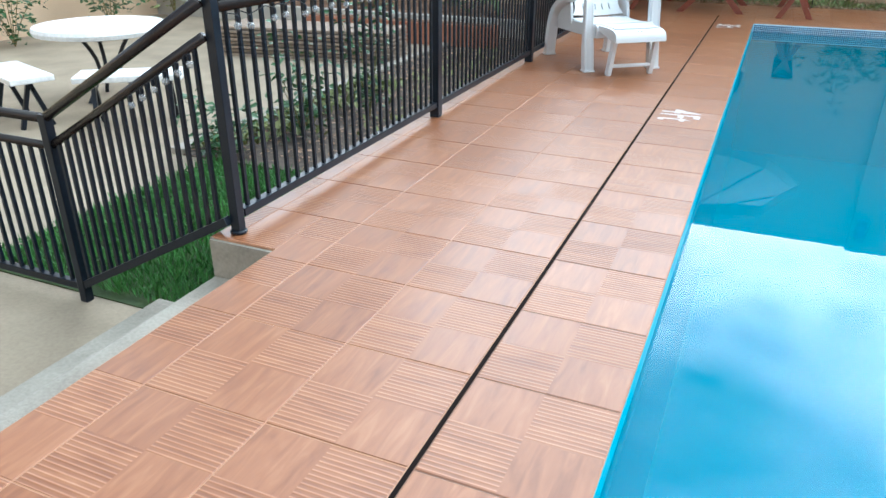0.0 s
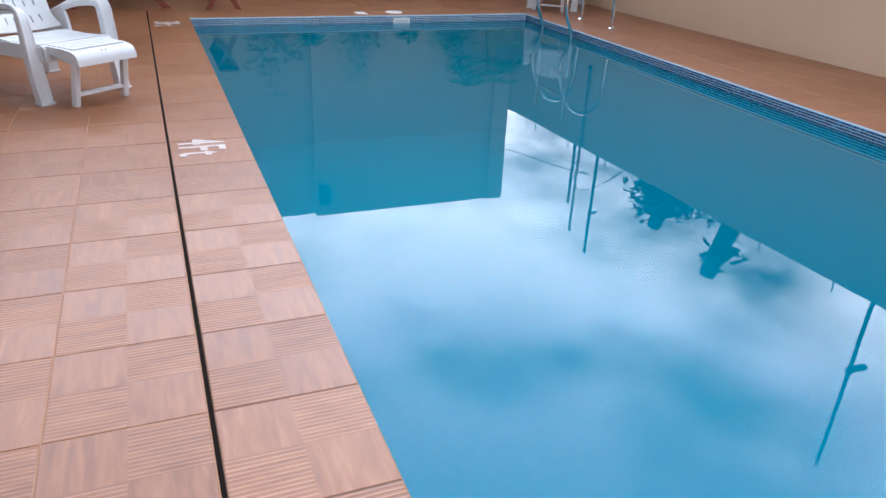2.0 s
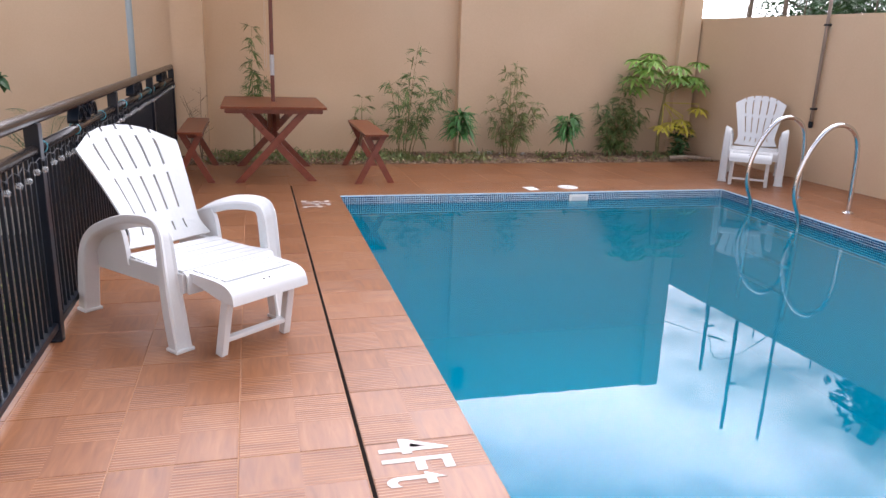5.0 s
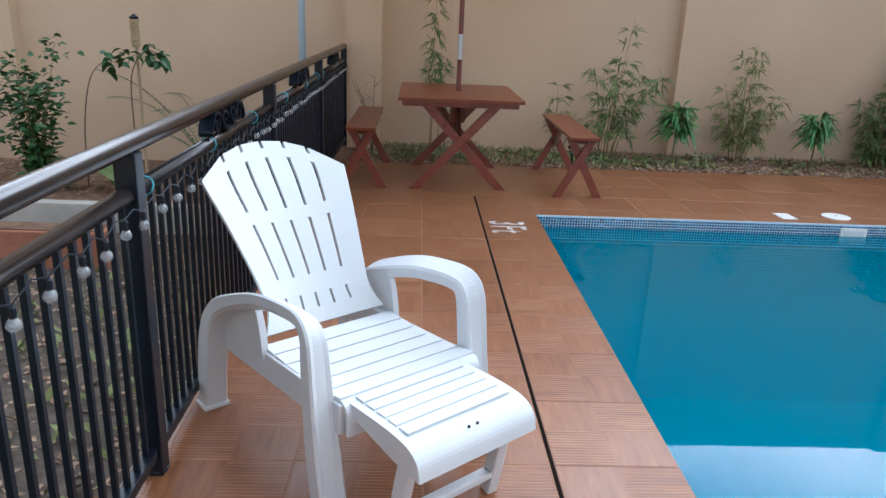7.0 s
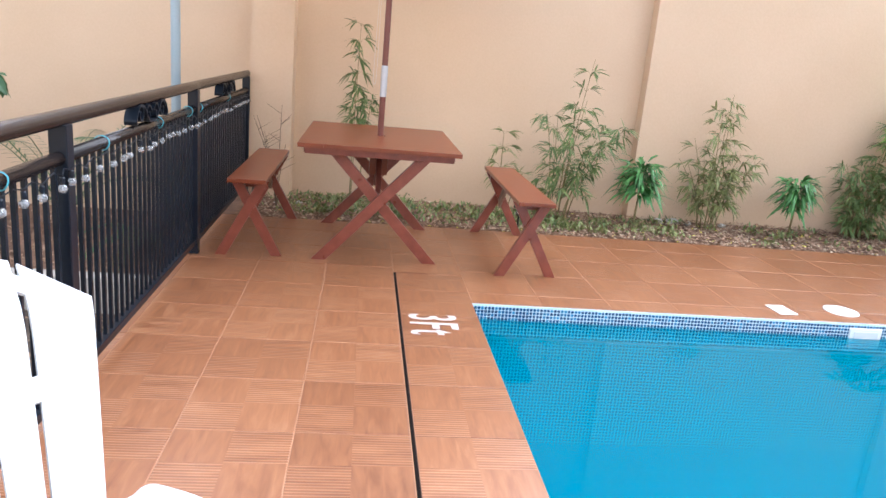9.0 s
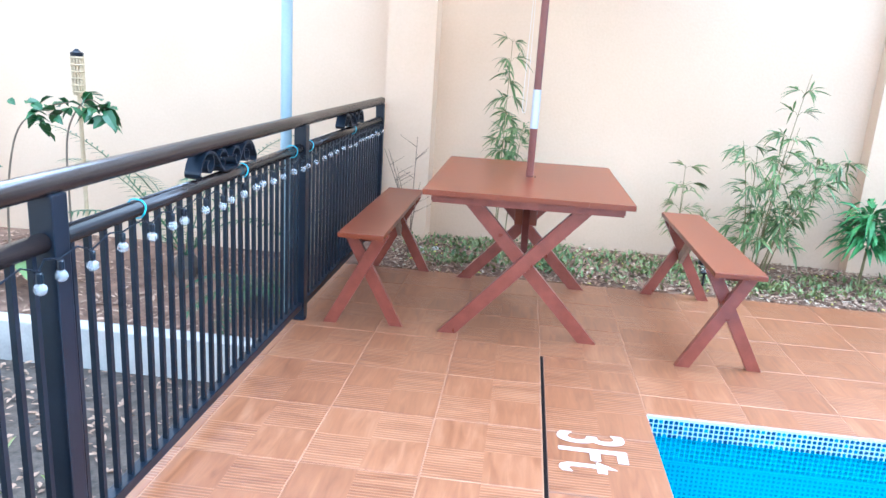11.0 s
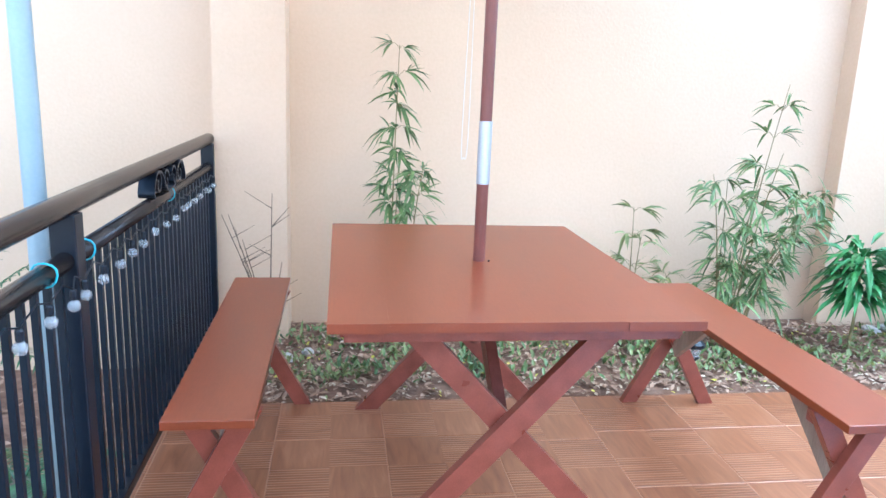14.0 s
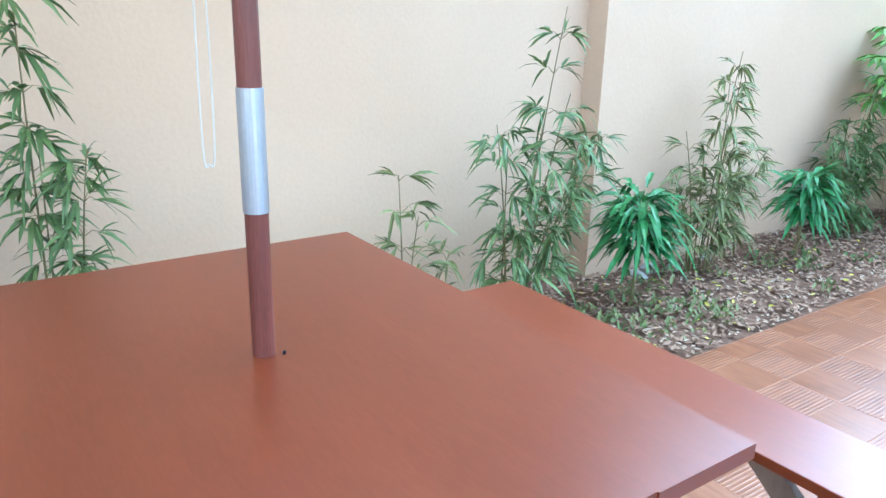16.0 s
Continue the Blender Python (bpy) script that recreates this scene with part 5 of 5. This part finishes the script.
part("roof", lathe([(0.11, 0.10), (0.09, 0.13), (0.02, 0.18)], 4), BLACK, t).matrix_basis = pose(0, -0.095, 0, 0, 0, 45)
t = thing("driftwood", "weathered log lying at the end of the bed", "log", pose(5.0, 11.32, 0.0))
part("log", tube(smooth_line([(-0.25, 0.06, 0.03), (0.0, 0.02, 0.045), (0.30, -0.03, 0.032)], 5), 0.032, 9, taper=0.022), BARE_WOOD, t)


# ---- beyond the wall ----
stub = mesh_of(tube([(0, 0, 0), (0.005, 0, 0.16)], 0.008, 5), BARK, "steel_stub")
for k in range(15):
    y = 11.4 - 0.95 * k
    ob = new("steel_stub", stub)
    ob.matrix_basis = pose(right_x(y) + 0.1, y, RW)
    tagged(ob, "rusty steel stub standing on the wall top", "steel stub", "stubs on the wall")


def tree(x, y, z, height, crown, seed, label, count=1400, leaf=0.22):
    rng = random.Random(seed)
    p = thing("tree", label, "tree", pose(x, y, z))
    part("trunk", tube(smooth_line([(0, 0, 0), (0.05 * height, 0, height * 0.4), (0.02 * height, 0.04 * height, height * 0.7)], 5), height * 0.03, 8, taper=height * 0.015), BARK, p)
    lv = Leaves()
    for k in range(9):
        o = around(rng, rng.uniform(0.2, 1.2)).normalized()
        a = Vector((0.03 * height, 0.02 * height, height * rng.uniform(0.4, 0.65)))
        b = a + o * crown * rng.uniform(0.6, 1.0)
        part("limb", tube([tuple(a), tuple((a + b) / 2 + Vector((0, 0, 0.1))), tuple(b)], height * 0.012, 6, taper=height * 0.004), BARK, p)
        for _ in range(count // 9):
            q = b + Vector((rng.gauss(0, 1), rng.gauss(0, 1), rng.gauss(0, 0.7))) * crown * 0.28
            lv.blade(q, around(rng, rng.uniform(-0.5, 0.5)), leaf * rng.uniform(0.6, 1.2), leaf * 0.4, 0.3, rng.uniform(-1, 1))
    lv.link("crown", LEAF_DARK, p)


tree(6.7, 9.3, -2.0, 7.2, 0.5, 61, "leafy tree rising behind the boundary wall", 900, 0.16)
tree(6.65, 7.95, -2.0, 7.4, 0.32, 62, "slender leafy tree behind the boundary wall", 500, 0.14)
tree(22.2, 30.0, -2.0, 7.6, 2.3, 63, "broad dark tree in the distance", 4000, 0.26)
tree(26.0, 31.0, -2.0, 8.0, 3.0, 64, "broad dark tree in the distance", 4000, 0.26)


def utility_pole(x, y, top, label, r=0.06):
    p = thing("utility_pole", label, "utility pole", pose(x, y, -2.0))
    part("post", tube([(0, 0, 0), (0, 0, top + 2.0)], r, 10, taper=r * 0.75), BARK, p)
    part("bracket", box(-0.04, 0.25, -0.03, 0.03, top + 0.6, top + 0.66, 0.01), BARK, p)


utility_pole(12.0, 20.1, 7.4, "concrete utility pole beyond the wall")
utility_pole(12.0, 18.8, 8.6, "tall concrete utility pole beyond the wall")
utility_pole(6.72, 5.78, 4.5, "slim pole standing just behind the boundary wall", 0.028)
line = smooth_line([(26.0, 27.0, 6.6), (18.5, 22.0, 5.7), (12.0, 18.8, 6.4), (11.6, 19.4, 6.0), (12.0, 20.1, 6.3), (7.0, 26.0, 5.6), (1.0, 33.0, 6.4)], 6)
tagged(part("power_line", tube(line, 0.012, 5), BLACK), "sagging power line beyond the wall", "power line")
t = thing("house", "low house with a weathered sheet roof in the distance", "house", pose(17.0, 36.0, -2.0))
part("wall", box(-4, 4, -3, 3, 0, 3.6), PALE_CONCRETE, t)
b = bmesh.new()
vs = [b.verts.new(c) for c in ((-4.4, -3.4, 3.6), (4.4, -3.4, 3.6), (4.4, 3.4, 3.6), (-4.4, 3.4, 3.6), (-4.4, 0, 5.0), (4.4, 0, 5.0))]
for f in ((0, 1, 5, 4), (2, 3, 4, 5), (0, 4, 3), (1, 2, 5), (0, 3, 2, 1)):
    b.faces.new([vs[i] for i in f])
part("roof", b, ROOF, t)


# ---- floor tiles ----
TILE_MESHES = {}


def tile_mesh(x0, x1, y0, y1):
    key = tuple(round(v, 3) for v in (x0, x1, y0, y1))
    if key not in TILE_MESHES:
        bm = bmesh.new()
        g, c = 0.0019, 0.0018
        lo = [bm.verts.new((x, y, -0.006)) for x, y in ((x0 + g, y0 + g), (x1 - g, y0 + g), (x1 - g, y1 - g), (x0 + g, y1 - g))]
        ed = [bm.verts.new((v.co.x, v.co.y, -0.0013)) for v in lo]
        xm, ym = (x0 + x1) / 2, (y0 + y1) / 2
        hi = [bm.verts.new((v.co.x + math.copysign(c, xm - v.co.x), v.co.y + math.copysign(c, ym - v.co.y), 0)) for v in lo]
        for a, b in ((lo, ed), (ed, hi)):
            for i in range(4):
                bm.faces.new((a[i], a[(i + 1) % 4], b[(i + 1) % 4], b[i]))
        bm.faces.new(hi)
        TILE_MESHES[key] = mesh_of(bm, TILE, "tile")
    return TILE_MESHES[key]


def lay(parent, x_from, x_to, y_from, y_to, x_start, y_start=2.12, p=0.4, seed=1):
    rng = random.Random(seed)
    for i in range(math.floor((x_from - x_start) / p + 1e-6), math.ceil((x_to - x_start) / p - 1e-6)):
        for j in range(math.floor((y_from - y_start) / p + 1e-6), math.ceil((y_to - y_start) / p - 1e-6)):
            cx, cy = x_start + (i + 0.5) * p, y_start + (j + 0.5) * p
            x0, x1 = max(x_from, cx - p / 2) - cx, min(x_to, cx + p / 2) - cx
            y0, y1 = max(y_from, cy - p / 2) - cy, min(y_to, cy + p / 2) - cy
            if x1 - x0 < 0.02 or y1 - y0 < 0.02:
                continue
            whole = x1 - x0 > p - 1e-4 and y1 - y0 > p - 1e-4
            spin = rng.choice((0, 180)) if whole else 0
            piece("tile", tile_mesh(x0, x1, y0, y1), parent, pose(cx, cy, rng.uniform(-0.0006, 0.0), 0, 0, spin))


lay(floor_1, -1.36, -0.0730, 2.92, 11.24, -0.08, seed=1)
lay(floor_1, -1.36, -1.06, 2.58, 2.92, -0.08, seed=8)
lay(floor_1, -1.06, -0.0730, 2.52, 2.92, -0.08, seed=9)
lay(floor_1, -0.0703, 0.335, 2.52, 10.03, -0.065, seed=2)
lay(floor_1, -0.0805, 0.335, 10.03, 11.24, -0.08, p=0.4155, y_start=10.03, seed=6)
lay(floor_2, -1.06, -0.0730, -0.5, 2.52, -0.08, seed=3)
lay(floor_2, -0.0703, 0.335, -0.5, 2.52, -0.065, seed=7)
lay(floor_3, 0.335, 4.27, 9.55, 11.24, 0.335, seed=4)
lay(floor_4, 4.27, 6.2, 1.0, 11.24, 4.27, seed=5)

# ---- waterline mosaic ----
PITCH, HALF, DOT, ROWS_N = 0.0195, 0.0088, 0.0072, 9


def tessera(half, deep, material):
    bm = bmesh.new()
    bmesh.ops.create_cube(bm, size=1.0)
    for v in bm.verts:
        v.co = Vector((v.co.x * half * 2, v.co.y * deep, v.co.z * half * 2))
    return mesh_of(bm, material, "mosaic_tile")


DARK_TESSERA, PALE_TESSERA = tessera(DOT, 0.008, MOSAIC), tessera(HALF, 0.006, MOSAIC_PALE)
setting("mosaic_backing", box(POOL_L, POOL_R, POOL_F - 0.003, POOL_F + 0.02, -0.20, -0.004), MOSAIC_GROUT, "pale grout behind the waterline mosaic", "pool edge")
setting("mosaic_backing", box(POOL_R - 0.003, POOL_R + 0.02, POOL_N, POOL_F - 0.003, -0.20, -0.004), MOSAIC_GROUT, "pale grout behind the waterline mosaic", "pool edge")
setting("mosaic_backing", box(POOL_L - 0.02, POOL_L + 0.001, POOL_N, POOL_F - 0.003, -0.20, -0.010), POOL_IN, "blue mosaic band under the near coping", "pool edge")
for i in range(16):
    for j in range(ROWS_N):
        piece("mosaic_tile", PALE_TESSERA, pool, pose(POOL_L + 0.010 + PITCH * i, POOL_F - 0.005, -0.014 - PITCH * j))
        piece("mosaic_tile", DARK_TESSERA, pool, pose(POOL_L + 0.010 + PITCH * (i + 0.5), POOL_F - 0.006, -0.014 - PITCH * (j + 0.5)))


def mosaic_run(name, material, half, deep, spots, along_x):
    vs, fs = [], []
    for x, y, z in spots:
        k = len(vs)
        for d, h in ((0.0, half), (deep, half - 0.0007)):
            for a, b in ((-h, -h), (h, -h), (h, h), (-h, h)):
                vs.append((x + a, y - d, z + b) if along_x else (x - d, y + a, z + b))
        fs += [(k + 4, k + 5, k + 6, k + 7)] + [(k + i, k + (i + 1) % 4, k + 4 + (i + 1) % 4, k + 4 + i) for i in range(4)]
    me = bpy.data.meshes.new(name)
    me.from_pydata(vs, [], fs)
    me.materials.append(material)
    ob = new(name, me)
    ob.parent = pool
    tagged(ob, kind="stuff")


for material, half, deep, o in ((MOSAIC_PALE, HALF, 0.004, 0.0), (MOSAIC, DOT, 0.0055, 0.5)):
    mosaic_run("waterline_mosaic", material, half, deep, [(POOL_L + 0.010 + PITCH * (i + o), POOL_F - 0.003, -0.014 - PITCH * (j + o)) for i in range(16, 200) for j in range(ROWS_N)], True)
    # east run: bigger dark and smaller pale tesserae build that edge's shade in
    half = 0.0081 if o else 0.0074
    mosaic_run("waterline_mosaic", material, half, deep, [(POOL_R - 0.003, POOL_F - 0.012 - PITCH * (i + o), -0.014 - PITCH * (j + o)) for i in range(400) for j in range(ROWS_N)], False)
